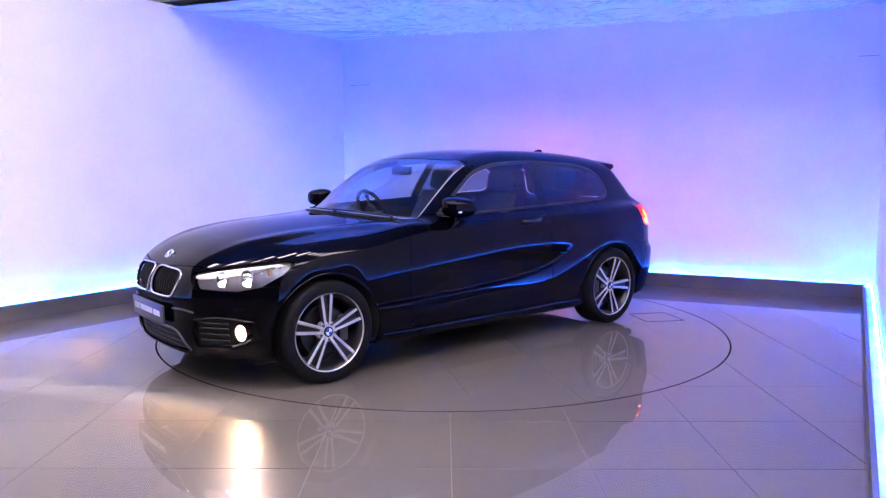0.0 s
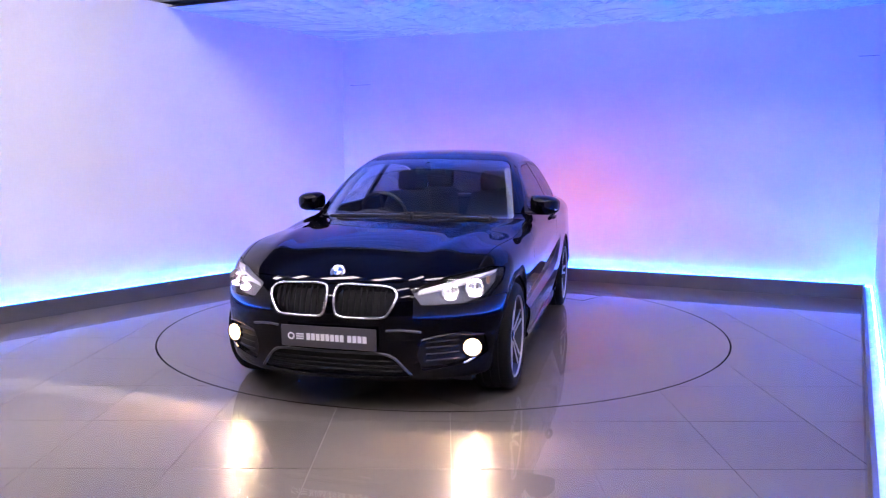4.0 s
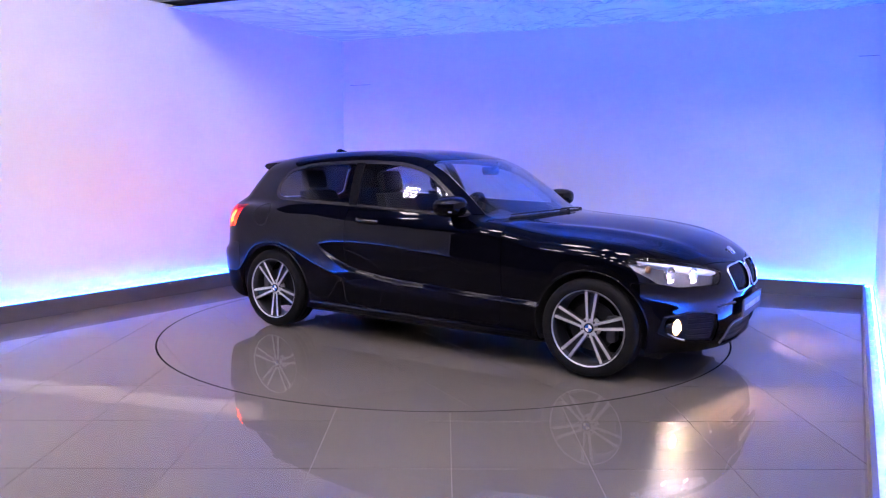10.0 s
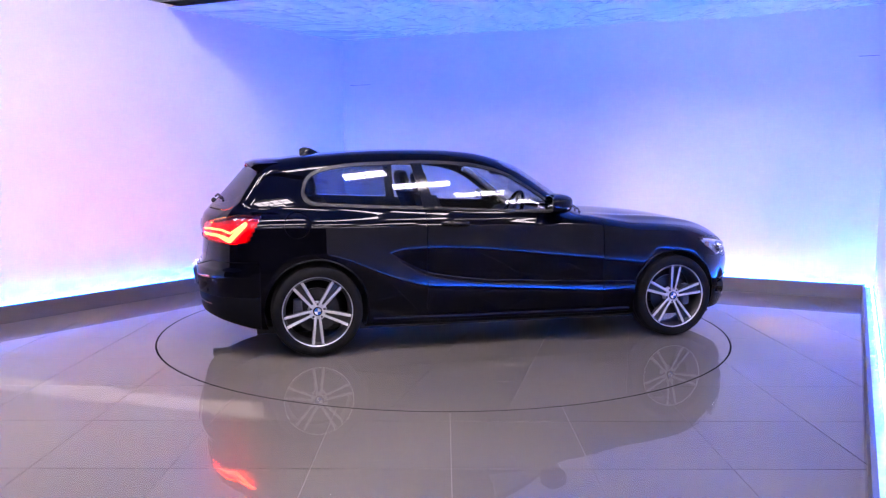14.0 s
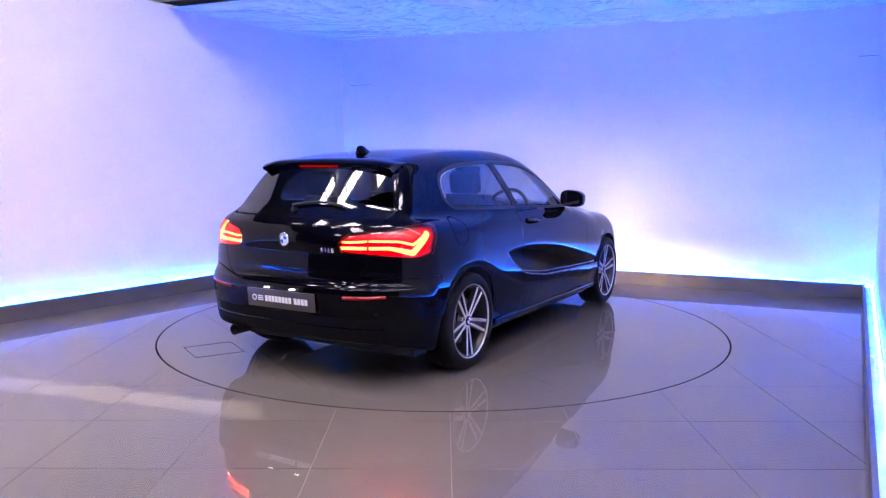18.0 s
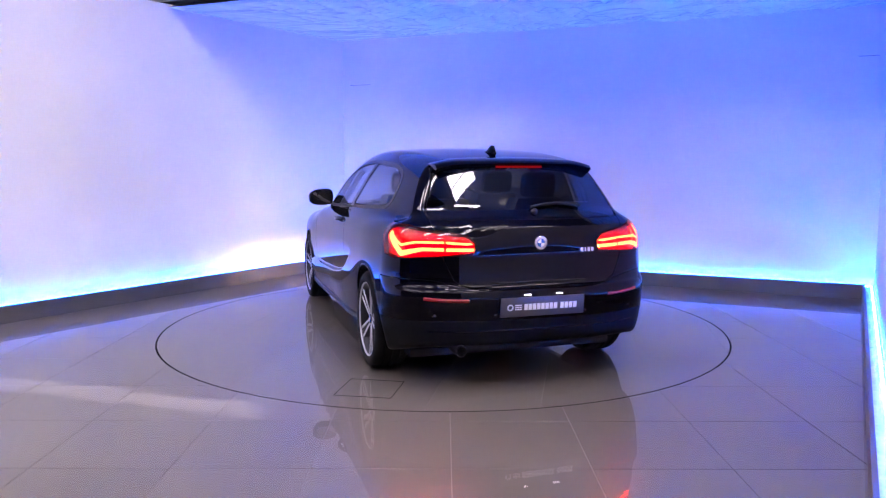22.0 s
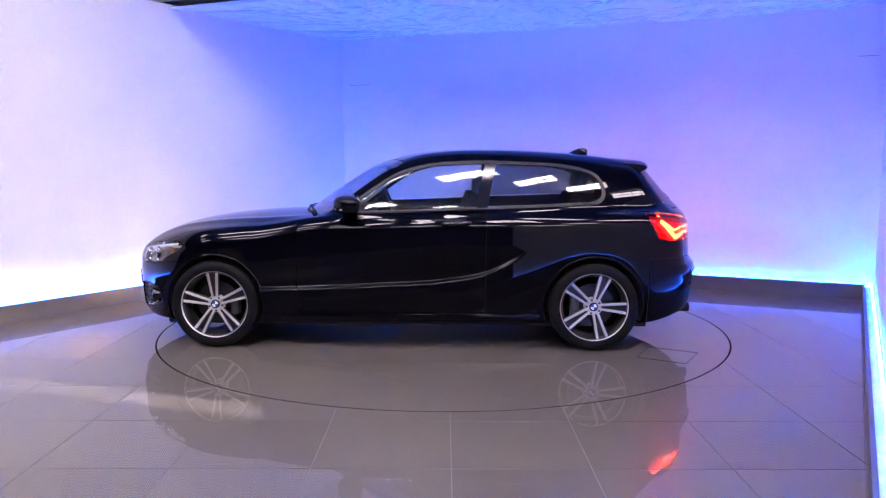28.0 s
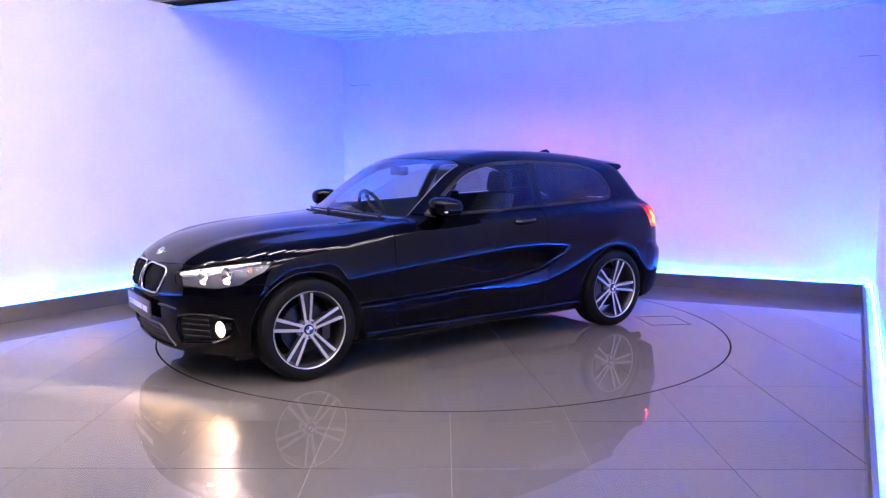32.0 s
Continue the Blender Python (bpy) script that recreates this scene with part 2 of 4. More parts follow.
P0 = offset_corners(0.0)
P1 = offset_corners(BOARD)
P2 = offset_corners(PLINTH_D)
P3 = offset_corners(PLINTH_D + 0.12)
PL = offset_corners(PLINTH_D - 0.028)
for side, (i, j) in {"left": (0, 1), "back": (1, 2), "right": (2, 3)}.items():
    slab("wall_" + side, (P2[i], P2[j], P3[j], P3[i]), 0, ROOM_H, M_WALL, "smooth white painted booth wall washed in blue light", "wall")
    slab("baseboard_" + side, (P0[i], P0[j], P1[j], P1[i]), 0, PLINTH_H, M_PLINTH, "dark grey painted plinth board along the booth wall", "plinth")
    slab("trim_" + side, (P1[i], P1[j], P2[j], P2[i]), 0, PLINTH_H - 0.03, M_TROUGH, "scuffed pale shelf behind the plinth board", "ledge")
    s = slab("led_strip", (PL[i], PL[j], offset_corners(PLINTH_D - 0.014)[j], offset_corners(PLINTH_D - 0.014)[i]), PLINTH_H - 0.03, PLINTH_H - 0.024,
             M_LED, "glowing blue LED tape lying behind the plinth", "led strip", kind="")
    tagged(s, group="led strips")

# plaster chips and dust lying on the ledge of the right wall
chips = random.Random(4)
for k in range(22):
    spot = CORNER_R - RIGHT_DIR * (0.06 + 3.4 * (k / 22) + chips.uniform(0, 0.12)) - RIGHT_IN * chips.uniform(0.032, 0.066)
    size = chips.uniform(0.008, 0.022)
    turns = sorted(chips.uniform(0, 2 * math.pi) for _ in range(6))
    bm = prism([(size * chips.uniform(0.5, 1) * math.cos(a), size * chips.uniform(0.4, 1) * math.sin(a)) for a in turns], size * 0.4, pose(0, 0, -0.0005))
    bmesh.ops.recalc_face_normals(bm, faces=bm.faces)
    chip = part("plaster_chip", bm, M_WALL, None, smooth=False)
    chip.matrix_basis = pose(spot.x, spot.y, PLINTH_H - 0.03)
    tagged(chip, "small pale plaster chip lying on the wall ledge", "plaster chip", "chips on the ledge")

# hairline cracks in the back wall's paint
for s0, s1, h in ((0.02, 0.30, 2.262), (5.60, 5.78, 2.330)):
    ends = [CORNER_L - BACK_IN * (PLINTH_D - 0.0008) + BACK_DIR * (s0 + (s1 - s0) * k / 8) for k in range(9)]
    bm = tube([(p.x, p.y, h + 0.004 * noise.noise(Vector((9 * k, s0, 0)))) for k, p in enumerate(ends)], 0.0022, 5)
    tagged(part("wall_crack", bm, M_PLINTH, None), "hairline crack in the white wall paint", "crack", "wall cracks")

# low ceiling of draped film over the far half of the booth
EDGE = Vector((-2.56, 1.40))


def ceiling_sheet():
    bm = bmesh.new()
    nu, nv = 210, 150
    far_l, far_r = P2[1], P2[2]
    near_l = line_meet(EDGE, BACK_DIR, P2[0], LEFT_DIR)
    near_r = line_meet(EDGE, BACK_DIR, P2[2], RIGHT_DIR)
    grid = []
    for i in range(nu + 1):
        row = []
        u = i / nu
        for j in range(nv + 1):
            v = j / nv
            p = near_l.lerp(near_r, u).lerp(far_l.lerp(far_r, u), v)
            sag = math.sin(math.pi * u) * math.sin(math.pi * min(1, v * 1.0)) * 0.05
            s, w = p.dot(BACK_DIR), p.dot(BACK_IN)
            bend = 0.22 * noise.noise(Vector((s * 1.3, w * 1.3, 7.0)))
            fold = noise.fractal(Vector((s * 0.8, w * 3.0, 0)), 1.0, 2.1, 3) * 0.022
            crease = (1 - abs(noise.noise(Vector((s * 0.4, (w + bend) * 6.0, 2.0))))) ** 5 * 0.034
            crease += (1 - abs(noise.noise(Vector((s * 0.9, (w - bend) * 15.0, 4.0))))) ** 4 * 0.012
            crease += (1 - abs(noise.noise(Vector((s * 3.0 + w, (w + s * 0.4) * 3.0, 9.0))))) ** 9 * 0.034
            crease *= 0.15 + 0.85 * min(1, max(0, u * 5 - 0.5))
            edge = min(1, min(u, 1 - u) * 12, v * 12, (1 - v) * 12)
            row.append(bm.verts.new((p.x, p.y, ROOM_H - 0.035 - sag + (fold - crease) * max(edge, 0))))
        grid.append(row)
    for i in range(nu):
        for j in range(nv):
            bm.faces.new((grid[i][j], grid[i][j + 1], grid[i + 1][j + 1], grid[i + 1][j]))
    ob = part("ceiling", bm, M_FILM, None, angle=180)
    return tagged(ob, "creased white plastic film stretched as a low ceiling", "ceiling", kind="structure")


ceiling_sheet()
near_l = line_meet(EDGE, BACK_DIR, P2[0], LEFT_DIR)
near_r = line_meet(EDGE, BACK_DIR, P2[2], RIGHT_DIR)
slab("ceiling_board", (near_l - BACK_IN * 0.06, P2[1], P2[2], near_r - BACK_IN * 0.06), ROOM_H + 0.01, ROOM_H + 0.05, M_HALL, "plain boards above the film ceiling", "ceiling")
slab("ceiling_beam", (near_l - LEFT_IN * 0.2, near_r - RIGHT_IN * 0.2, near_r - RIGHT_IN * 0.2 + BACK_IN * 0.05, near_l - LEFT_IN * 0.2 + BACK_IN * 0.05),
     ROOM_H + 0.03, ROOM_H + 0.14, M_STEEL, "grey steel beam along the ceiling's front edge", "beam")

# hall round the booth
HX0, HX1, HY0, HY1, HZ = -9.0, 9.0, -11.0, 7.0, 4.9
V2 = Vector
slab("ground", [V2((HX0, HY0)), V2((HX1, HY0)), V2((HX1, HY1)), V2((HX0, HY1))], -0.3, -0.003, M_GROUT, "grout bed under the floor tiles", "floor")
for k, q in enumerate((((HX0, HY0), (HX1, HY0), (HX1, HY0 - .2), (HX0, HY0 - .2)), ((HX1, HY0), (HX1, HY1), (HX1 + .2, HY1), (HX1 + .2, HY0)),
                       ((HX0, HY1), (HX1, HY1), (HX1, HY1 + .2), (HX0, HY1 + .2)), ((HX0, HY0), (HX0, HY1), (HX0 - .2, HY1), (HX0 - .2, HY0)))):
    slab("wall_hall", [V2(p) for p in q], -0.3, HZ, M_HALL, "plain grey hall wall behind the booth", "wall")
# unseen slot added in the roof; the added sun draws a pale floor band
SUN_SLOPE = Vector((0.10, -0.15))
ADDED_SLOT = [Vector(p) + SUN_SLOPE * HZ for p in ((-3.6, -1.52), (-0.95, -2.33), (-1.03, -2.105), (-3.68, -1.27))]
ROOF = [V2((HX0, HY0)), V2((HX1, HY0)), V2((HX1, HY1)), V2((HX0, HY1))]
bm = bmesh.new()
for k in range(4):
    q = (ROOF[k], ROOF[(k + 1) % 4], ADDED_SLOT[(k + 1) % 4], ADDED_SLOT[k])
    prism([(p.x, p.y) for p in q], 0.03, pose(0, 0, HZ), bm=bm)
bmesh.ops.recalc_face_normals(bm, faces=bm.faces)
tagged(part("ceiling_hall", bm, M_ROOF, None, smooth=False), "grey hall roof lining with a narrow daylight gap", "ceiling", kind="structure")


ROW_DIR = Vector((math.cos(radians(-14)), math.sin(radians(-14))))


def hall_light():
    e = new("ceiling_light")
    bm = bmesh.new()
    for sx, sy, px, py in ((0.37, 0.03, 0, 0.45), (0.37, 0.03, 0, -0.45), (0.03, 0.87, 0.17, 0), (0.03, 0.87, -0.17, 0)):
        box(sx, sy, 0.06, pose(px, py, 0), bm=bm)
    part("frame", bm, M_FIXTURE, e, smooth=False)
    part("diffuser", box(0.31, 0.87, 0.02, pose(0, 0, 0.01)), M_PANEL, e, smooth=False)
    for k in range(3):
        part("louvre", box(0.31, 0.012, 0.03, pose(0, -0.22 + 0.22 * k, -0.016)), M_FIXTURE, e, smooth=False)
    part("louvre", box(0.012, 0.87, 0.028, pose(0, 0, -0.016)), M_FIXTURE, e, smooth=False)
    return tagged(e, "white fluorescent fitting with louvre bars on the hall roof", "ceiling light", "hall ceiling lights")


first = None
for row in range(3):
    for k in range(9):
        p = Vector((0.1, -2.4)) + ROW_DIR * 1.15 * (k - 4) + Vector((ROW_DIR.y, -ROW_DIR.x)) * 2.3 * row
        m = pose(p.x, p.y, HZ - 0.06, 0, 0, -62)
        if first is None:
            first = hall_light()
            first.matrix_basis = m
        else:
            copy_thing(first, m)


# ---- the car: one smooth body field, cut into panels ----
def spline(xs, ys):
    """A smooth curve through a few points, flat-ended."""
    xs, ys = np.array(xs, float), np.array(ys, float)
    d = np.gradient(ys, xs)

    def at(x):
        x = np.clip(np.asarray(x, float), xs[0], xs[-1])
        i = np.clip(np.searchsorted(xs, x) - 1, 0, len(xs) - 2)
        h = xs[i + 1] - xs[i]
        t = (x - xs[i]) / h
        return ((1 + 2 * t) * (1 - t) ** 2 * ys[i] + t * (1 - t) ** 2 * h * d[i] + t * t * (3 - 2 * t) * ys[i + 1] + t * t * (t - 1) * h * d[i + 1])
    return at


def smax(a, b, r):
    h = np.clip(0.5 + 0.5 * (a - b) / r, 0, 1)
    return a * h + b * (1 - h) + r * h * (1 - h)


def smin(a, b, r):
    return -smax(-a, -b, r)


def step(a, b, x):
    t = np.clip((x - a) / (b - a), 0, 1)
    return t * t * (3 - 2 * t)


AXLE, WHEEL_Z, TYRE_R, ARCH_R = 1.345, 0.312, 0.312, 0.352
# height of bonnet, belt and tail along the car
TOP = spline([-2.3, -2.05, -1.7, -1.2, -0.6, 0.0, 0.5, 0.85, 1.2, 1.45, 1.7, 1.9, 2.05, 2.2],
             [0.93, 0.985, 1.0, 1.0, 0.985, 0.97, 0.96, 0.955, 0.938, 0.912, 0.866, 0.810, 0.748, 0.66])
# half width over height
SIDE = spline([0.10, 0.2, 0.3, 0.42, 0.55, 0.68, 0.80, 0.88, 0.95, 1.02, 1.1],
              [0.885, 0.886, 0.8855, 0.8835, 0.879, 0.873, 0.8655, 0.859, 0.840, 0.810, 0.78])
NOSE = spline([0.1, 0.17, 0.24, 0.32, 0.45, 0.55, 0.64, 0.72, 0.80, 0.9],
              [2.00, 2.055, 2.092, 2.104, 2.112, 2.116, 2.095, 2.045, 1.95, 1.80])
TAIL = spline([0.1, 0.2, 0.28, 0.40, 0.50, 0.575, 0.60, 0.618, 0.645, 0.70, 0.80, 0.90, 0.97, 1.05],
              [1.99, 2.075, 2.125, 2.150, 2.162, 2.168, 2.160, 2.142, 2.129, 2.124, 2.115, 2.105, 2.072, 2.03])
# windscreen, roof line
ROOF = spline([-2.4, -1.8, -1.64, -1.41, -1.1, -0.645, -0.28, -0.05, 0.13, 0.27, 0.5, 0.73, 0.85, 1.2],
              [1.20, 1.325, 1.348, 1.378, 1.406, 1.424, 1.417, 1.393, 1.350, 1.300, 1.160, 1.005, 0.92, 0.68])
BELT_W = spline([-2.2, -1.9, -1.5, -1.0, -0.5, 0.1, 0.5, 0.8, 1.1], [0.60, 0.675, 0.745, 0.795, 0.805, 0.80, 0.785, 0.755, 0.70])
CREASE = spline([-0.95, -0.87, -0.78, -0.6, -0.3, 0.2, 0.7, 1.1, 1.5], [0.690, 0.698, 0.722, 0.738, 0.734, 0.690, 0.640, 0.595, 0.55])
SCOOP = spline([-1.0, -0.87, -0.78, -0.6, -0.3, 0.2, 1.1, 1.5], [0.74, 0.695, 0.635, 0.545, 0.485, 0.45, 0.415, 0.40])
TUCK = spline([-2.2, -2.0, -1.76, -1.69, -1.6, -1.35, -1.12, -1.0, -0.75, -0.53, 0.0, 0.9, 1.02, 1.10, 1.345, 1.6, 1.69, 1.76, 2.0],
              [0.52, 0.47, 0.41, 0.47, 0.595, 0.69, 0.645, 0.59, 0.49, 0.425, 0.40, 0.375, 0.40, 0.60, 0.69, 0.595, 0.47, 0.41, 0.40])


def body_field(p):
    x, y, z = p[..., 0], np.abs(p[..., 1]), p[..., 2]
    # lower body
    crown = 0.075 * (y / 0.85) ** 2 * step(0.5, 1.1, x) + 0.02 * (y / 0.85) ** 2
    ridge = 0.012 * np.exp(-((y - (0.60 - 0.16 * (x - 1.0))) / 0.07) ** 2) * step(0.6, 1.0, x)
    top = (z - (TOP(x) - crown + ridge)) * 0.95
    # the door flank leans out a little down to the tuck line; a hollow is set into it between crease and scoop
    over, under = CREASE(x) - z, SCOOP(x) - z
    hollow = 0.165 * np.maximum(smax(over, 0 * z, 0.024), 0) * step(0.0, 0.026, -under) * (1 - step(1.25, 1.45, x))
    scoop = hollow + 0.24 * np.clip(smax(TUCK(x) - z, 0 * z, 0.025), 0, 0.26)
    narrow = 0.03 * step(0.9, 1.9, x) + 0.03 * step(-1.2, -2.1, x)
    side = y - (SIDE(z) - scoop - narrow)
    nose = (x - (NOSE(z) - 0.74 * y ** 3)) * 0.87
    tail = (-x - (TAIL(z) - 0.44 * y ** 3.4)) * 0.9
    floor = 0.185 + 0.085 * step(-1.62, -2.1, x) - z
    low = smax(smax(side, top, 0.11), smax(nose, tail, 0.05), 0.12)
    low = smax(low, nose, 0.04)
    low = smax(low, floor, 0.03)
    # greenhouse
    xs = x + np.where(x > -0.6, 0.40 * y ** 2 * step(-0.6, 0.3, x), 0)
    roof = (z - (ROOF(xs) - 0.075 * y ** 2)) / np.sqrt(1 + np.where(xs > 0.1, 0.42, 0.03))
    hatch = (-(x - 0.46 * y ** 2) - (2.085 - np.maximum(z - 0.97, -0.02) * 0.86)) * 0.76
    glass = (y - (BELT_W(x) - np.maximum(z - 0.97, -0.045) * 0.43 - 0.42 * np.maximum(z - 0.97, 0) ** 2)) * 0.88
    up = smax(smax(roof, glass, 0.085), hatch, 0.05)
    up = smax(up, 0.86 - z, 0.02)
    return smin(low, up, 0.035 + 0.05 * step(-1.7, -1.95, x))


def gradient(p, h=0.002):
    g = np.empty_like(p)
    for k in range(3):
        e = np.zeros(3)
        e[k] = h
        g[..., k] = (body_field(p + e) - body_field(p - e)) / (2 * h)
    return g


def settle(p, times=3):
    for _ in range(times):
        g = gradient(p)
        p = p - g * (body_field(p) / np.maximum((g * g).sum(-1), 0.05))[..., None]
    return p


def unit(v):
    return v / np.maximum(np.linalg.norm(v, axis=-1, keepdims=True), 1e-9)


def net(cell):
    """Surface net of the body field: vertices and triangles."""
    ax = [np.arange(a, b + cell, cell) for a, b in ((-2.32, 2.26), (-0.99, 0.99), (0.1, 1.5))]
    ax[1] = np.arange(-round(0.99 / cell) - 0.5, round(0.99 / cell) + 1.0) * cell
    g = np.stack(np.meshgrid(*ax, indexing="ij"), -1)
    F = body_field(g)
    S = F < 0
    n = np.array(F.shape) - 1
    acc = np.zeros((*n, 3))
    cnt = np.zeros(n)
    cuts = []
    for k in range(3):
        a = [slice(None)] * 3
        b = [slice(None)] * 3
        a[k], b[k] = slice(0, -1), slice(1, None)
        cross = S[tuple(a)] != S[tuple(b)]
        idx = np.argwhere(cross)
        f0, f1 = F[tuple(a)][cross], F[tuple(b)][cross]
        pt = g[tuple(a)][cross]
        pt = pt.copy()
        pt[:, k] += cell * f0 / (f0 - f1)
        cuts.append((k, idx, S[tuple(a)][cross]))
        o1, o2 = [(1, 2), (0, 2), (0, 1)][k]
        for d1 in (0, -1):
            for d2 in (0, -1):
                c = idx.copy()
                c[:, o1] += d1
                c[:, o2] += d2
                ok = ((c >= 0) & (c < n)).all(1)
                np.add.at(acc, tuple(c[ok].T), pt[ok])
                np.add.at(cnt, tuple(c[ok].T), 1)
    live = cnt > 0
    number = -np.ones(n, int)
    number[live] = np.arange(live.sum())
    V = acc[live] / cnt[live][:, None]
    tris = []
    for k, idx, inside in cuts:
        o1, o2 = [(1, 2), (2, 0), (0, 1)][k]
        quad = []
        for d1, d2 in ((0, 0), (-1, 0), (-1, -1), (0, -1)):
            c = idx.copy()
            c[:, o1] += d1
            c[:, o2] += d2
            quad.append(number[tuple(c.T)])
        q = np.stack(quad, 1)
        q[~inside] = q[~inside][:, ::-1]
        tris += [q[:, [0, 1, 2]], q[:, [0, 2, 3]]]
    return settle(V), np.concatenate(tris)


def clip(V, T, f):
    """The part of a triangle mesh where f < 0, cut exactly along f = 0."""
    val = f(V)
    ins = val < 0
    c = ins[T].sum(1)
    keep = [T[c == 3]]
    verts = [V]
    edge_no = {}
    extra = []

    def mid(a, b):
        key = (a, b) if a < b else (b, a)
        if key not in edge_no:
            t = val[a] / (val[a] - val[b])
            edge_no[key] = len(V) + len(extra)
            extra.append(V[a] + (V[b] - V[a]) * t)
        return edge_no[key]

    more = []
    for t in T[(c == 1) | (c == 2)]:
        m = ins[t]
        k = int(np.argmax(m)) if m.sum() == 1 else int(np.argmin(m))
        a, b, d = t[k], t[(k + 1) % 3], t[(k + 2) % 3]
        p, q = mid(a, b), mid(a, d)
        if m.sum() == 1:
            more.append((a, p, q))
        else:
            more += [(p, b, d), (p, d, q)]
    if extra:
        verts.append(np.array(extra))
    if more:
        keep.append(np.array(more))
    Vn, Tn = np.concatenate(verts), np.concatenate(keep)
    used, Tn = np.unique(Tn, return_inverse=True)
    return Vn[used], Tn.reshape(-1, 3)


def split(V, T, f):
    """Cuts the triangles along f = 0 and keeps both sides."""
    val = f(V)
    ins = val < 0
    c = ins[T].sum(1)
    edge_no, extra, more = {}, [], []

    def mid(a, b):
        key = (a, b) if a < b else (b, a)
        if key not in edge_no:
            edge_no[key] = len(V) + len(extra)
            extra.append(V[a] + (V[b] - V[a]) * val[a] / (val[a] - val[b]))
        return edge_no[key]

    crossed = (c == 1) | (c == 2)
    for t in T[crossed]:
        m = ins[t]
        k = int(np.argmax(m)) if m.sum() == 1 else int(np.argmin(m))
        a, b, d = t[k], t[(k + 1) % 3], t[(k + 2) % 3]
        p, q = mid(a, b), mid(a, d)
        more += [(a, p, q), (p, b, d), (p, d, q)]
    return np.concatenate([V, np.array(extra)]), np.concatenate([T[~crossed], np.array(more)])


def refine(V, T):
    """Splits each triangle into four."""
    E = np.sort(np.concatenate([T[:, [0, 1]], T[:, [1, 2]], T[:, [2, 0]]]), 1)
    u, inv = np.unique(E, axis=0, return_inverse=True)
    a, b, c = (inv.ravel() + len(V)).reshape(3, -1)
    V = np.concatenate([V, (V[u[:, 0]] + V[u[:, 1]]) / 2])
    i, j, k = T.T
    return V, np.concatenate([np.stack(t, 1) for t in ((i, a, c), (a, j, b), (c, b, k), (a, b, c))])


def poly(points, u, v, r=0.0):
    """Signed distance to a closed outline in the plane, its corners rounded by r."""
    P = np.array(points, float)
    Q = np.stack([u, v], -1)
    d = np.full(len(Q), 1e9)
    s = np.ones(len(Q))
    for a, b in zip(P, np.roll(P, -1, 0)):
        e, w = b - a, Q - a
        t = np.clip((w @ e) / (e @ e), 0, 1)
        d = np.minimum(d, ((w - t[:, None] * e) ** 2).sum(1))
        c1, c2, c3 = Q[:, 1] >= a[1], Q[:, 1] < b[1], e[0] * w[:, 1] > e[1] * w[:, 0]
        flip = (c1 & c2 & c3) | (~c1 & ~c2 & ~c3)
        s[flip] *= -1
    return s * np.sqrt(d) - r


def along(curve, n=40):
    """Points of a smooth open curve through a few (u, v) points."""
    c = np.array(curve, float)
    k = np.linspace(0, len(c) - 1, n)
    base = np.arange(len(c))
    return np.stack([spline(base, c[:, 0])(k), spline(base, c[:, 1])(k)], 1)


def surf(axis, a, b, lo, hi):
    """Where a line along an axis enters the body, from hi (outside) towards lo. a, b: the other two coordinates."""
    a, b = np.atleast_1d(np.asarray(a, float)), np.atleast_1d(np.asarray(b, float))
    p = np.zeros((len(a), 3))
    o = [k for k in range(3) if k != axis]
    p[:, o[0]], p[:, o[1]] = a, b
    L, H = np.full(len(a), lo, float), np.full(len(a), hi, float)
    steps = np.linspace(hi, lo, 60)
    found = np.zeros(len(a), bool)
    prev = steps[0]
    for s in steps[1:]:
        p[:, axis] = s
        now = (body_field(p) < 0) & ~found
        L[now], H[now] = s, prev
        found |= now
        prev = s
    for _ in range(24):
        m = (L + H) / 2
        p[:, axis] = m
        i = body_field(p) < 0
        L, H = np.where(i, m, L), np.where(i, H, m)
    p[:, axis] = (L + H) / 2
    return p


# outlines on the side (x, z), on the front and tail (y, z), on the bonnet (x, y)
BELT = spline([-1.6, -1.3, -0.95, -0.6, -0.2, 0.2, 0.6], [1.045, 1.032, 1.016, 1.004, 0.985, 0.972, 0.965])
ARCHLINE = spline([-1.5, -1.42, -1.30, -1.18, -0.87, -0.63, -0.39, -0.15, 0.05, 0.21, 0.36, 0.5], [1.11, 1.20, 1.262, 1.29, 1.314, 1.322, 1.318, 1.295, 1.235, 1.138, 1.03, 0.93])


def dlo(x, z):
    """Inside of the whole side window outline."""
    f = smax(BELT(x) - z, (z - ARCHLINE(x)) * 0.9, 0.04)
    return smax(f, -1.425 - x, 0.10)


def side_only(V, f):
    return np.where(np.abs(V[:, 1]) > 0.42, f, 1.0)


def b_post(x, z):
    return x - (-0.615 + (1.3 - z) * 0.20)


def front_pane(V):
    x, z = V[:, 0], V[:, 2]
    return side_only(V, np.maximum(dlo(x, z) + 0.014, 0.040 - b_post(x, z)))


def rear_pane(V):
    x, z = V[:, 0], V[:, 2]
    return side_only(V, smax(dlo(x, z) + 0.014, 0.040 + b_post(x, z), 0.02))


def window_trim(V):
    return side_only(V, dlo(V[:, 0], V[:, 2]) - 0.010)


def windscreen(V):
    x, y, z = V[:, 0], np.abs(V[:, 1]), V[:, 2]
    s = x + 0.40 * y ** 2
    f = smax(s - 0.80, 0.14 - s, 0.05)
    return np.where(z > 0.9, smax(f, y - (0.575 + 0.20 * (s - 0.14)), 0.06), 1)


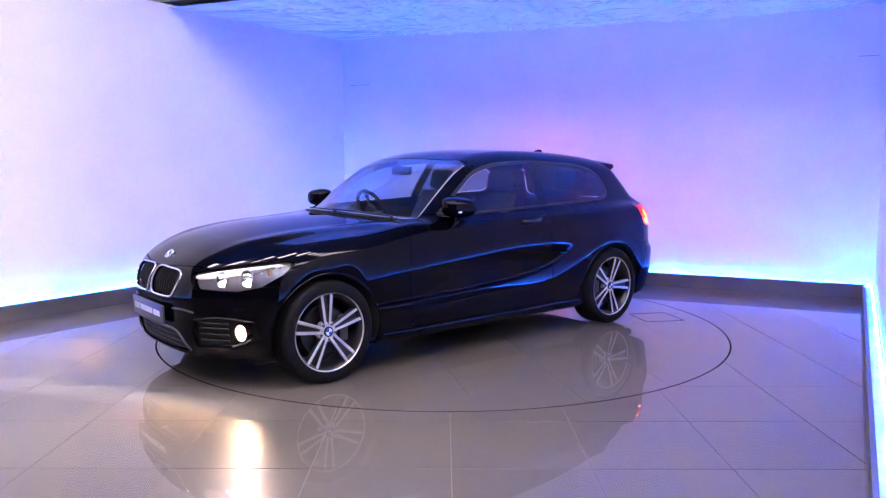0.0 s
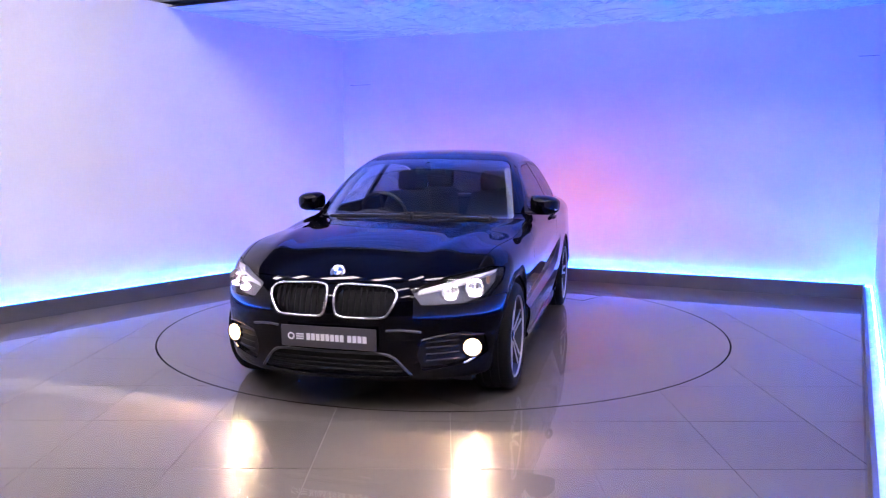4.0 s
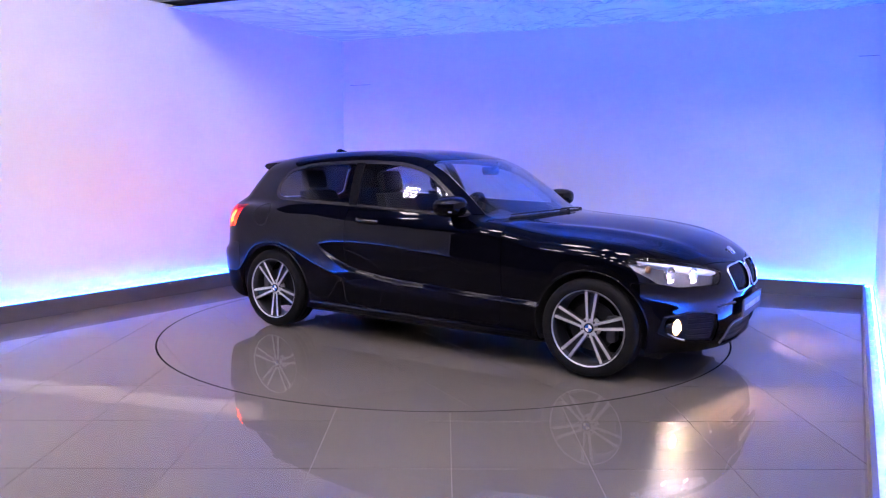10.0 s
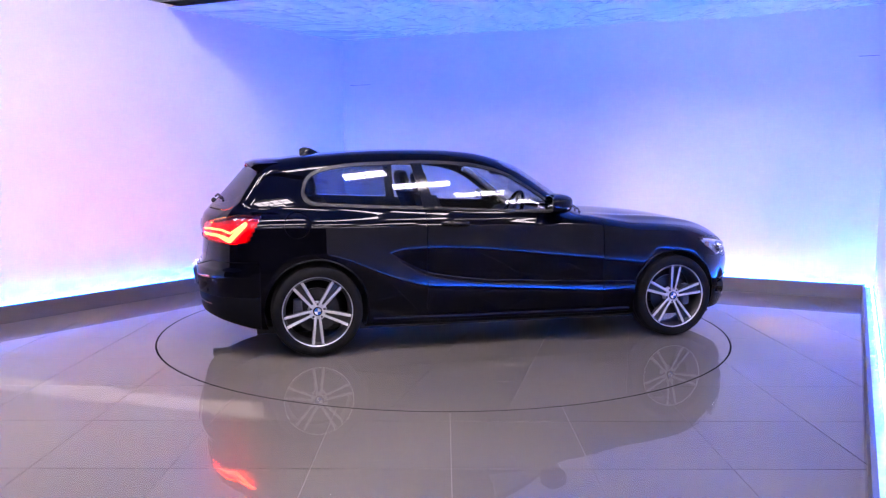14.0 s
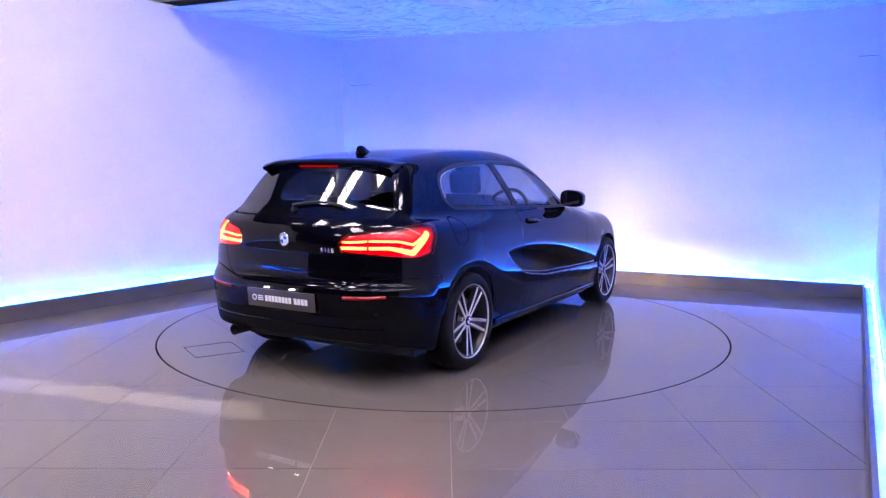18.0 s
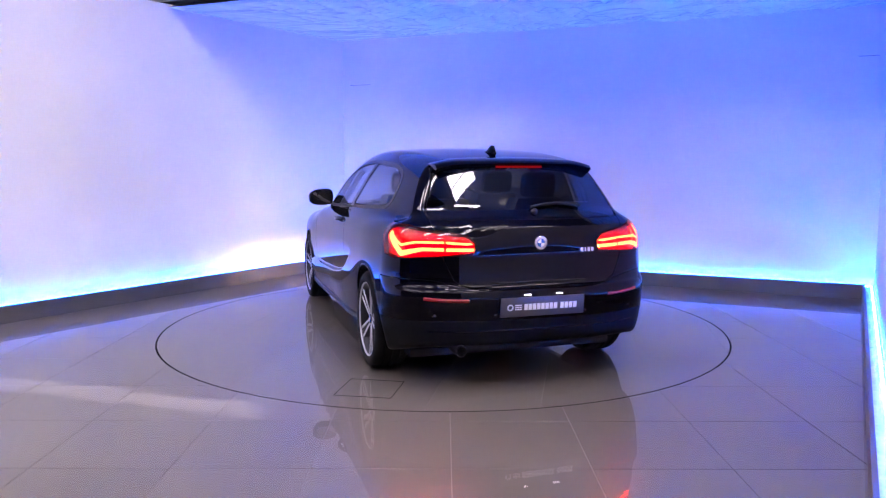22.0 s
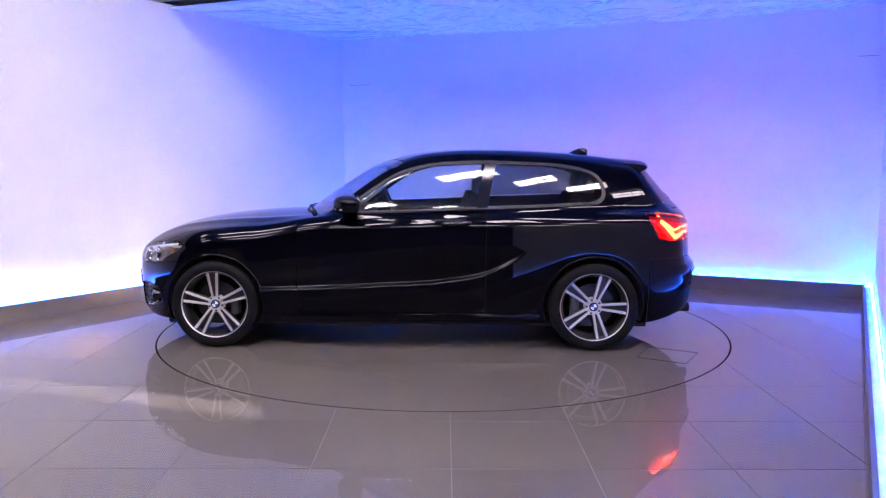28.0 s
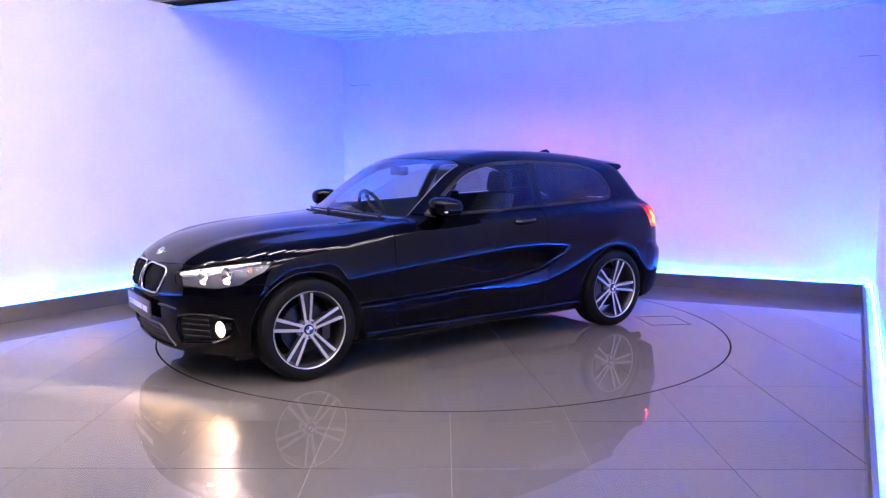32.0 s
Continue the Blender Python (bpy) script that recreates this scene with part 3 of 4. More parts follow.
def rear_screen(V):
    x, y, z = V[:, 0], np.abs(V[:, 1]), V[:, 2]
    f = smax(0.995 - z, z - 1.298, 0.05)
    return np.where(x < -1.6, smax(f, y - (0.63 - 0.40 * (z - 1.0)), 0.06), 1)


def bonnet(V):
    x, y, z = V[:, 0], np.abs(V[:, 1]), V[:, 2]
    f = smax(x - (2.045 - 0.42 * y ** 2), 0.815 - (x + 0.40 * y ** 2), 0.06)
    return np.where((z > 0.55) & (x > 0.4), smax(f, y - (0.79 - 0.10 * step(0.9, 2.0, x)), 0.05), 1)


def door(V):
    x, z = V[:, 0], V[:, 2]
    f = smax(0.265 - z, x - (0.745 - 0.05 * step(0.9, 1.0, z)), 0.05)
    f = smax(f, -0.585 - x, 0.05)
    return side_only(V, smax(f, z - 0.972, 0.01))


def fuel_flap(V):
    return np.where(V[:, 1] < -0.5, np.hypot(V[:, 0] + 1.47, V[:, 2] - 0.90) - 0.085, 1)


def arch_hole(V):
    f = np.minimum(np.hypot(V[:, 0] - AXLE, V[:, 2] - WHEEL_Z), np.hypot(V[:, 0] + AXLE, V[:, 2] - WHEEL_Z)) - ARCH_R
    return np.where(np.abs(V[:, 1]) > 0.45, f, 1.0)


def headlamp(V):
    y, z = np.abs(V[:, 1]), V[:, 2]
    f = poly([(0.435, 0.668), (0.48, 0.61), (0.68, 0.600), (0.765, 0.626), (0.808, 0.690), (0.808, 0.738), (0.75, 0.748), (0.58, 0.716)], y, z, 0.012)
    return np.where(V[:, 0] > 1.4, f, 1)


def kidney(V):
    y, z = np.abs(V[:, 1]), V[:, 2]
    f = poly([(0.034, 0.665), (0.04, 0.56), (0.07, 0.542), (0.275, 0.55), (0.332, 0.625), (0.328, 0.658), (0.285, 0.674), (0.07, 0.68)], y, z, 0.012)
    return np.where(V[:, 0] > 1.4, f, 1)


def intake(V):
    y, z = np.abs(V[:, 1]), V[:, 2]
    f = poly([(-0.1, 0.325), (0.28, 0.325), (0.335, 0.30), (0.40, 0.235), (-0.1, 0.225)], y, z, 0.012)
    return np.where(V[:, 0] > 1.4, f, 1)


def side_intake(V):
    y, z = np.abs(V[:, 1]), V[:, 2]
    f = poly([(0.46, 0.335), (0.485, 0.415), (0.66, 0.432), (0.745, 0.41), (0.76, 0.32), (0.70, 0.285), (0.48, 0.262)], y, z, 0.01)
    return np.where(V[:, 0] > 1.4, f, 1)


def bumper_front(V):
    x, y, z = V[:, 0], np.abs(V[:, 1]), V[:, 2]
    f = smax(z - (0.735 - 0.12 * step(0.4, 0.75, y)), 1.60 - x, 0.02)
    return f


def tail_lamp(V):
    y, z = np.abs(V[:, 1]), V[:, 2]
    f = poly([(0.395, 0.855), (0.41, 0.815), (0.80, 0.788), (0.85, 0.81), (0.86, 0.95), (0.80, 0.97), (0.66, 0.935), (0.44, 0.90)], y, z, 0.012)
    return np.where(V[:, 0] < -1.745 + 0.48 * (z - 0.86), f, 1)


def tailgate(V):
    x, y, z = V[:, 0], np.abs(V[:, 1]), V[:, 2]
    f = poly([(-0.1, 0.625), (0.43, 0.625), (0.50, 0.66), (0.555, 0.78), (0.60, 0.99), (0.515, 1.29), (0.42, 1.33), (-0.1, 1.34)], y, z, 0.01)
    return np.where(x < -1.55, f, 1)


def bumper_rear(V):
    x, y, z = V[:, 0], np.abs(V[:, 1]), V[:, 2]
    return smax(z - (0.60 + 0.06 * step(0.3, 0.7, y)), x + 1.72, 0.02)


def tube_on(points, radius, material, name, parent, closed=False, flat=1.0, label="", out=0.0):
    P = np.array(points)
    if out:
        P = P + unit(gradient(P)) * out
    return part(name, tube(P, radius, 8, closed, flat=flat), material, parent, label, angle=80)


car = new("car")
tagged(car, "glossy black three-door hatchback with lights on, parked on the turntable", "car")
BODY_V, BODY_T = net(0.0145)
for line, shift, x0, x1 in ((CREASE, 0.012, -0.9, 1.02), (CREASE, -0.003, -0.9, 1.02), (SCOOP, 0.002, -0.9, 1.02), (SCOOP, 0.026, -0.9, 1.02),
                            (TUCK, 0.010, -2.0, 1.9), (TUCK, -0.010, -2.0, 1.9)):
    BODY_V, BODY_T = split(BODY_V, BODY_T, lambda V: np.where((V[:, 0] > x0) & (V[:, 0] < x1) & (np.abs(V[:, 1]) > 0.6), V[:, 2] - line(V[:, 0]) - shift, 1.0))
BODY_V = settle(BODY_V, 2)


def shell_part(name, V, T, material, parent, label="", lift=0.0, thick=0.0):
    """A panel cut from the body, with turned-in edges."""
    V = settle(V, 2)
    N = unit(gradient(V))
    V = V + N * lift
    me = None
    if thick:
        # border edges get a narrow flange inwards
        E = np.concatenate([T[:, [0, 1]], T[:, [1, 2]], T[:, [2, 0]]])
        und = np.sort(E, 1)
        uniq, inv, cnt = np.unique(und, axis=0, return_inverse=True, return_counts=True)
        rim = E[cnt[inv.ravel()] == 1]
        ids, back = np.unique(rim, return_inverse=True)
        back = back.reshape(-1, 2)
        n = len(V)
        V2_ = np.concatenate([V, V[ids], V[ids] - N[ids] * thick])
        a, b = back[:, 0], back[:, 1]
        m = len(ids)
        F = [tuple(t) for t in T] + [(n + q, n + p, n + m + p, n + m + q) for p, q in zip(a, b)]
        side = np.cross(V[rim[:, 1]] - V[rim[:, 0]], N[rim[:, 0]])
        rn = np.zeros((m, 3))
        np.add.at(rn, a, side)
        np.add.at(rn, b, side)
        rn = unit(rn)
        me = mesh(name, V2_, F, material, True, np.concatenate([N, rn, rn]))
    else:
        me = mesh(name, V, T, material, True, N)
    return put(name, me, parent, label)


def side_of(sign):
    return lambda V: -sign * V[:, 1]


def cut_body():
    """Splits the body into its panels. Returns them by name."""
    rest = (BODY_V, BODY_T)
    gap = 0.0025
    rest = clip(*rest, lambda V: -arch_hole(V))
    got = {}
    order = [("windscreen", windscreen, M_SCREEN, 0.004, False), ("rear_screen", rear_screen, M_DARKGLASS, 0.004, False),
             ("door_glass", front_pane, M_GLASS, 0.003, True), ("quarter_glass", rear_pane, M_QUARTERGLASS, 0.003, True),
             ("window_trim", window_trim, M_TRIM, 0.0, True),
             ("headlamp_lens", headlamp, M_LENS, gap, True), ("grille_hole", kidney, None, 0.0, True),
             ("intake_hole", intake, None, 0.0, False), ("side_intake_hole", side_intake, None, 0.0, True),
             ("tail_lamp_lens", tail_lamp, M_REDLENS, gap, True), ("fuel_flap", fuel_flap, M_PAINT, gap, False),
             ("tailgate", tailgate, M_PAINT, gap, False), ("bonnet", bonnet, M_PAINT, gap, False), ("door", door, M_PAINT, gap, True),
             ("front_bumper", bumper_front, M_PAINT, gap, False), ("rear_valance", lambda V: np.maximum(bumper_rear(V), V[:, 2] - 0.425), M_VALANCE, 0.0, False), ("rear_bumper", bumper_rear, M_PAINT, gap, False)]
    for name, f, material, g, pair in order:
        inside = clip(*rest, lambda V: f(V) + g)
        rest = clip(*rest, lambda V: g - f(V))
        got[name] = (inside, material, pair)
    got["body"] = (rest, M_PAINT, False)
    return got


PANELS = cut_body()
PART = {}
for name, ((V, T), material, pair) in PANELS.items():
    if material is None:
        continue
    thick = 0.0 if material in (M_GLASS, M_SCREEN, M_QUARTERGLASS, M_DARKGLASS, M_LENS, M_REDLENS) else 0.012
    for sign in ((1, -1) if pair else (0,)):
        v, t = clip(V, T, side_of(sign)) if sign else (V, T)
        PART[name, sign] = shell_part(name, v, t, material, car, thick=thick, lift=0.002 if name == "window_trim" else 0.0)

# dark inner skin behind the joints, open at the glass and the lamps
inner = (BODY_V, BODY_T)
for f, g in ((arch_hole, 0.0), (windscreen, 0.012), (rear_screen, 0.012), (front_pane, 0.005), (rear_pane, 0.005), (headlamp, 0.006), (tail_lamp, 0.006), (kidney, 0.0), (intake, 0.0), (side_intake, 0.0)):
    inner = clip(*inner, lambda V: g - f(V))
shell_part("inner_skin", inner[0], inner[1], M_SHELL, car, lift=-0.014)


# ---- wheels ----
def wheel(name, sx, side, turn):
    """A five double-spoke alloy wheel with its tyre; side +1 is the car's left."""
    face = pose(sx, side * 0.757, WHEEL_Z, -90 * side)
    w = part(name, lathe([(0.236, -0.098), (0.226, -0.085), (0.214, -0.045), (0.212, 0.05), (0.222, 0.082), (0.236, 0.098), (0.226, 0.082), (0.218, 0.05),
                          (0.219, -0.045), (0.23, -0.09)], 64, closed=True), M_ALLOYDARK, car, "dark alloy wheel with bright double spokes")
    w.matrix_basis = face
    groove = []
    for h in (-0.05, 0.0, 0.05):
        groove += [(0.312, h - 0.006), (0.304, h - 0.005), (0.304, h + 0.005), (0.312, h + 0.006)]
    part("tyre", lathe([(0.232, -0.096), (0.25, -0.104), (0.275, -0.109), (0.298, -0.101), (0.308, -0.088), (0.311, -0.072)] + groove +
                       [(0.311, 0.072), (0.308, 0.088), (0.298, 0.101), (0.275, 0.109), (0.25, 0.107), (0.238, 0.098), (0.225, 0.0)], 72, closed=True), M_RUBBER, w)
    part("rim_lip", lathe([(0.2325, 0.096), (0.235, 0.1), (0.2385, 0.1035), (0.2395, 0.099), (0.237, 0.096), (0.2325, 0.092)], 72, closed=True), M_ALLOY, w, "bright machined lip")
    for k in range(5):
        a = turn + 72 * k
        bm, face_bm = bmesh.new(), bmesh.new()
        for s in (1, -1):
            n = 9
            rows, tops = [], []
            for i in range(n):
                t = i / (n - 1)
                r = 0.03 + 0.196 * t
                mid = s * (0.0125 + 0.021 * t)
                half = 0.0083 + 0.0017 * t
                top = 0.073 + 0.017 * t ** 0.7
                low = top - 0.035
                rows.append([bm.verts.new((r, mid + q * half, h)) for q, h in ((-1.25, low), (-1, top - 0.003), (1, top - 0.003), (1.25, low))])
                tops.append([face_bm.verts.new((r, mid + q * half, h)) for q, h in ((-1, top - 0.003), (-0.75, top), (0.75, top), (1, top - 0.003))])
            for p, q in zip(rows, rows[1:]):
                for j in range(3):
                    bm.faces.new((p[j], q[j], q[j + 1], p[j + 1]))
            for p, q in zip(tops, tops[1:]):
                for j in range(3):
                    face_bm.faces.new((p[j], q[j], q[j + 1], p[j + 1]))
            bm.faces.new(rows[-1])
        bmesh.ops.recalc_face_normals(bm, faces=bm.faces)
        bmesh.ops.recalc_face_normals(face_bm, faces=face_bm.faces)
        part("spoke", bm, M_ALLOYDARK, w, angle=50).matrix_basis = pose(0, 0, 0, 0, 0, a)
        part("spoke_face", face_bm, M_ALLOY, w, "bright machined spoke face", angle=50).matrix_basis = pose(0, 0, 0, 0, 0, a)
        bm = bmesh.new()
        prism([(0.03, -0.024), (0.222, -0.034), (0.222, 0.034), (0.03, 0.024)], 0.022, pose(0, 0, 0.044), bm=bm)
        bmesh.ops.recalc_face_normals(bm, faces=bm.faces)
        part("spoke_pocket", bm, M_ALLOYDARK, w, smooth=False).matrix_basis = pose(0, 0, 0, 0, 0, a)
        part("wheel_bolt", lathe([(0.009, 0.0), (0.009, 0.012), (0.006, 0.014)], 8, pose(0.047 * math.cos(radians(a + 36)), 0.047 * math.sin(radians(a + 36)), 0.06)), M_SATIN, w)
    part("hub", lathe([(0.066, 0.03), (0.064, 0.062), (0.045, 0.072), (0.034, 0.074)], 40), M_ALLOY, w)
    part("centre_cap", lathe([(0.0315, 0.07), (0.031, 0.079), (0.027, 0.081)], 32), M_GLOSSBLACK, w)
    part("cap_roundel", lathe([(0.0235, 0.08), (0.0235, 0.0825)], 32), M_BLUE, w, "blue and white roundel")
    bm = bmesh.new()
    for q in (0, 180):
        pts = [(0, 0)] + [(0.0225 * math.cos(radians(q + e)), 0.0225 * math.sin(radians(q + e))) for e in range(0, 91, 15)]
        prism(pts, 0.0012, pose(0, 0, 0.0825), bm=bm)
    part("cap_mark", bm, M_LETTER, w, smooth=False)
    part("brake_disc", lathe([(0.07, -0.004), (0.152, -0.004), (0.152, 0.014), (0.07, 0.014)], 48, closed=True), M_DISC, w)
    bm = box(0.06, 0.16, 0.07, pose(0.13 * (-1 if sx > 0 else 1) * side, 0, 0.012), 0.012)
    part("brake_caliper", bm, M_CALIPER, w)


for sx, left, right in ((AXLE, -86, 86), (-AXLE, 106, -90)):
    wheel("wheel", sx, 1, left)
    wheel("wheel", sx, -1, right)

for sx in (AXLE, -AXLE):
    for side in (1, -1):
        n = 28
        vs, fs = [], []
        for i in range(n + 1):
            a = radians(-22 + 224 * i / n)
            px, pz = sx + 0.353 * math.cos(a), WHEEL_Z + 0.353 * math.sin(a)
            edge = float(abs(surf(1, [px], [pz], 0.3, 1.0)[0, 1])) - 0.012
            vs += [(px, side * edge, pz), (px, side * 0.45, pz)]
        fs = [(2 * i, 2 * i + 1, 2 * i + 3, 2 * i + 2) for i in range(n)]
        vs.append((sx, side * 0.45, WHEEL_Z))
        fs += [(2 * i + 1, len(vs) - 1, 2 * i + 3) for i in range(n)]
        put("wheel_arch_liner", mesh("wheel_arch_liner", vs, fs, M_SHELL), car)
        pts = []
        for i in range(33):
            a = radians(-18 + 216 * i / 32)
            pts.append((sx + (ARCH_R + 0.004) * math.cos(a), WHEEL_Z + (ARCH_R + 0.004) * math.sin(a)))
        P = surf(1, [p[0] for p in pts], [p[1] for p in pts], 0.3, 1.0)
        P[:, 1] *= side
        tube_on(P, 0.006, M_PAINT, "wheel_arch_lip", car, out=-0.001)


# ---- front end ----
def ring_curve(points, n=72):
    c = np.array(points, float)
    c = np.concatenate([c[-2:], c, c[:3]])
    k = np.linspace(2, 2 + len(points), n, endpoint=False)
    b = np.arange(len(c))
    return np.stack([spline(b, c[:, 0])(k), spline(b, c[:, 1])(k)], 1)


def front_at(y, z):
    return surf(0, y, z, 1.3, 2.4)


def rear_at(y, z):
    return surf(0, y, z, -1.3, -2.5)


KIDNEY = [(0.022, 0.662), (0.028, 0.565), (0.052, 0.537), (0.10, 0.531), (0.272, 0.534), (0.314, 0.56), (0.345, 0.622), (0.343, 0.660), (0.30, 0.685), (0.18, 0.692), (0.06, 0.692)]
for side in (1, -1):
    c = ring_curve(KIDNEY)
    P = front_at(side * c[:, 0], c[:, 1])
    frame_ob = tube_on(P, 0.007, M_CHROME, "grille_frame", car, True, label="bright chrome kidney surround", out=0.002)
    v, t = clip(*PANELS["grille_hole"][0], side_of(side))
    shell_part("grille_backing", v, t, M_SHELL, car, lift=-0.05)
    for k in range(9):
        y = 0.055 + 0.033 * k
        zs = np.linspace(0.54 if y < 0.28 else 0.565, 0.682, 7)
        P = front_at(np.full(7, side * y), zs) - np.array([0.016, 0, 0])
        part("grille_slat", tube(P - np.array([0.012, 0, 0]), 0.006, 6, flat=1.6), M_PLASTIC, frame_ob)
shell_part("intake_backing", *PANELS["intake_hole"][0], M_SHELL, car, lift=-0.05)
for z in (0.245, 0.272, 0.298):
    ys = np.linspace(-0.37, 0.37, 25)
    part("intake_slat", tube(front_at(ys, np.full(25, z)) - np.array([0.022, 0, 0]), 0.006, 6), M_PLASTIC, car)
for side in (1, -1):
    v, t = clip(*PANELS["side_intake_hole"][0], side_of(side))
    shell_part("side_intake_backing", v, t, M_PLASTIC, car, lift=-0.035)
    for z in (0.30, 0.335, 0.37, 0.40):
        ys = np.linspace(0.49, 0.64, 9)
        part("side_intake_slat", tube(front_at(side * ys, np.full(9, z)) - np.array([0.012, 0, 0]), 0.006, 6), M_PLASTIC, car)
    # satin accents beside the plate and the lower intake
    c = along([(0.47, 0.458), (0.38, 0.47), (0.30, 0.468)], 14)
    tube_on(front_at(side * c[:, 0], c[:, 1]), 0.006, M_SATIN, "bumper_accent", car, out=0.002, label="satin metal accent bar")
    c = along([(0.0, 0.345), (0.25, 0.346), (0.33, 0.328), (0.385, 0.27), (0.42, 0.228)], 22)
    tube_on(front_at(side * c[:, 0], c[:, 1]), 0.007, M_SATIN, "intake_accent", car, out=0.002, label="satin metal accent bar")
    c = along([(0.47, 0.415), (0.60, 0.437), (0.75, 0.415)], 16)
    tube_on(front_at(side * c[:, 0], c[:, 1]), 0.005, M_GLOSSBLACK, "intake_edge", car, out=0.001)
    # fog lamp: lens, filament under a hood, silver bowl
    fy, fz = side * 0.70, 0.352
    fx = float(front_at([fy], [fz])[0, 0])
    aim = pose(fx - 0.002, fy, fz, 0, 90, side * 16)
    lamp = part("fog_lamp", lathe([(0.052, -0.045), (0.052, 0.006), (0.047, 0.008), (0.047, -0.03)], 32, aim), M_GLOSSBLACK, car, "round fog lamp, lit warm yellow")
    part("lens", lathe([(0.046, 0.0), (0.04, 0.006), (0.02, 0.010), (0.004, 0.011)], 32, aim), M_FOGLENS, lamp)
    turn = pose(fx - 0.002, fy, fz, 0, 0, side * 16)
    part("filament", box(0.004, 0.05, 0.002, turn @ pose(-0.026, 0, 0.013)), M_FOG, lamp, smooth=False)
    part("hood", box(0.030, 0.09, 0.002, turn @ pose(-0.0135, 0, 0.0157)), M_SHELL, lamp, smooth=False)
    part("beam_source", box(0.004, 0.04, 0.001, turn @ pose(-0.040, 0, -0.013)), M_FOGBEAM, lamp, smooth=False)
    for h in (-0.0113, -0.0195):
        part("beam_shield", box(0.040, 0.075, 0.0016, turn @ pose(-0.024, 0, h)), M_SHELL, lamp, smooth=False)
    c = along([(0.66, 0.272), (0.70, 0.29), (0.735, 0.318)], 8)
    tube_on(front_at(side * c[:, 0], c[:, 1]), 0.008, M_CHROME, "fog_accent", car, out=0.001)

    # headlamp inside: housing, brow, two bowls with light, amber corner
    v, t = clip(*PANELS["headlamp_lens"][0], side_of(side))
    lens_ob = PART["headlamp_lens", side]
    tagged(lens_ob, "clear headlamp lens")
    shell_part("headlamp_housing", v, t, M_LAMPBODY, lens_ob, lift=-0.055)
    # pale brow band along the upper edge
    rows = []
    for k in range(30):
        q = k / 29
        y = 0.452 + 0.338 * q
        z = 0.672 + 0.074 * q ** 0.85
        deep = 0.010 + 0.012 * math.sin(math.pi * min(1.0, q * 1.1)) ** 0.6
        P = front_at([side * y, side * y], [z, z - deep])
        n = unit(gradient(P))
        rows.append((P[0] - n[0] * 0.008, P[1] - n[1] * 0.012, P[1] - n[1] * 0.05))
    bm = bmesh.new()
    grid = [[bm.verts.new(tuple(p)) for p in row] for row in rows]
    for g0, g1 in zip(grid, grid[1:]):
        for j in range(2):
            bm.faces.new((g0[j], g1[j], g1[j + 1], g0[j + 1]))
    part("headlamp_brow", bm, M_LETTER, lens_ob, "pale satin brow strip", angle=50)
    for cy, cz, r in ((0.588, 0.654, 0.041), (0.696, 0.663, 0.046)):
        cx = float(front_at([side * cy], [cz])[0, 0]) - 0.050
        m = pose(cx, side * cy, cz, 0, 90, side * 14)
        part("lamp_bowl", lathe([(0.006, -0.012), (r * 0.6, 0.0), (r, 0.028), (r + 0.004, 0.030), (r + 0.004, 0.024), (r * 0.6, -0.006)], 28, m, closed=True), M_REFLECTOR, lens_ob)
        part("bulb", lathe([(0.011, -0.002), (0.011, 0.006), (0.007, 0.012), (0.003, 0.014)], 16, m), M_CHROME, lens_ob, "chrome bulb shield")
        f = pose(cx, side * cy, cz, 0, 0, side * 14)
        part("side_light", box(0.006, r * 1.25, 0.014, f @ pose(0.028, 0, -r * 0.86), 0.003), M_DRL, lens_ob, "glowing side light strip")
        part("side_filament", box(0.002, 0.010, 0.002, f @ pose(0.018, 0, -r * 0.45)), M_SIDELIGHT, lens_ob, smooth=False)
    P = front_at([side * 0.765], [0.69])
    part("indicator", box(0.03, 0.02, 0.04, pose(P[0, 0] - 0.04, P[0, 1] * 0.98, 0.69), 0.006), M_AMBER, lens_ob, "amber indicator")
P = front_at([0.0], [0.748])


def roundel(x, z, tilt, parent):
    m = pose(x, 0, z, 0, tilt)
    b = part("badge", lathe([(0.041, -0.004), (0.041, 0.003), (0.037, 0.006), (0.03, 0.005)], 36, m), M_CHROME, parent, "round badge in blue, white and chrome")
    part("badge_field", lathe([(0.0235, 0.0045), (0.0235, 0.0062)], 32, m), M_BLUE, b)
    bm = bmesh.new()
    for q in (0, 180):
        pts = [(0, 0)] + [(0.0225 * math.cos(radians(q + e)), 0.0225 * math.sin(radians(q + e))) for e in range(0, 91, 15)]
        prism(pts, 0.0012, m @ pose(0, 0, 0.0062), bm=bm)
    part("badge_mark", bm, M_LETTER, b, smooth=False)


roundel(float(P[0, 0]) + 0.001, 0.748, 50, car)


def show_plate(x, z, tilt, face):
    """Grey trade plate with a row of blank white blocks in place of its lettering."""
    m = pose(x, 0, z, 0, tilt, 0 if face > 0 else 180)
    p = part("number_plate", box(0.012, 0.525, 0.113, m, 0.004), M_PLATE, car, "dark grey show plate with white print")
    cells = [0.0235] * 8 + [0.012] + [0.0245] * 4
    y = -0.120
    for k, wd in enumerate(cells):
        if k != 8:
            part("print_bar", box(0.002, wd - 0.003, 0.036, m @ pose(0.0065, y + wd / 2, 0)), M_LETTER, p, smooth=False)
        y += wd + 0.003
    part("print_dot", lathe([(0.019, 0.006), (0.019, 0.0075), (0.012, 0.0075), (0.012, 0.006)], 24, m @ pose(0, -0.205, 0, 0, 90), closed=True), M_LETTER, p, smooth=False)
    for dz in (-0.012, 0, 0.012):
        part("print_line", box(0.002, 0.042, 0.007, m @ pose(0.0065, -0.155, dz)), M_LETTER, p, smooth=False)


show_plate(2.122, 0.424, 2, 1)
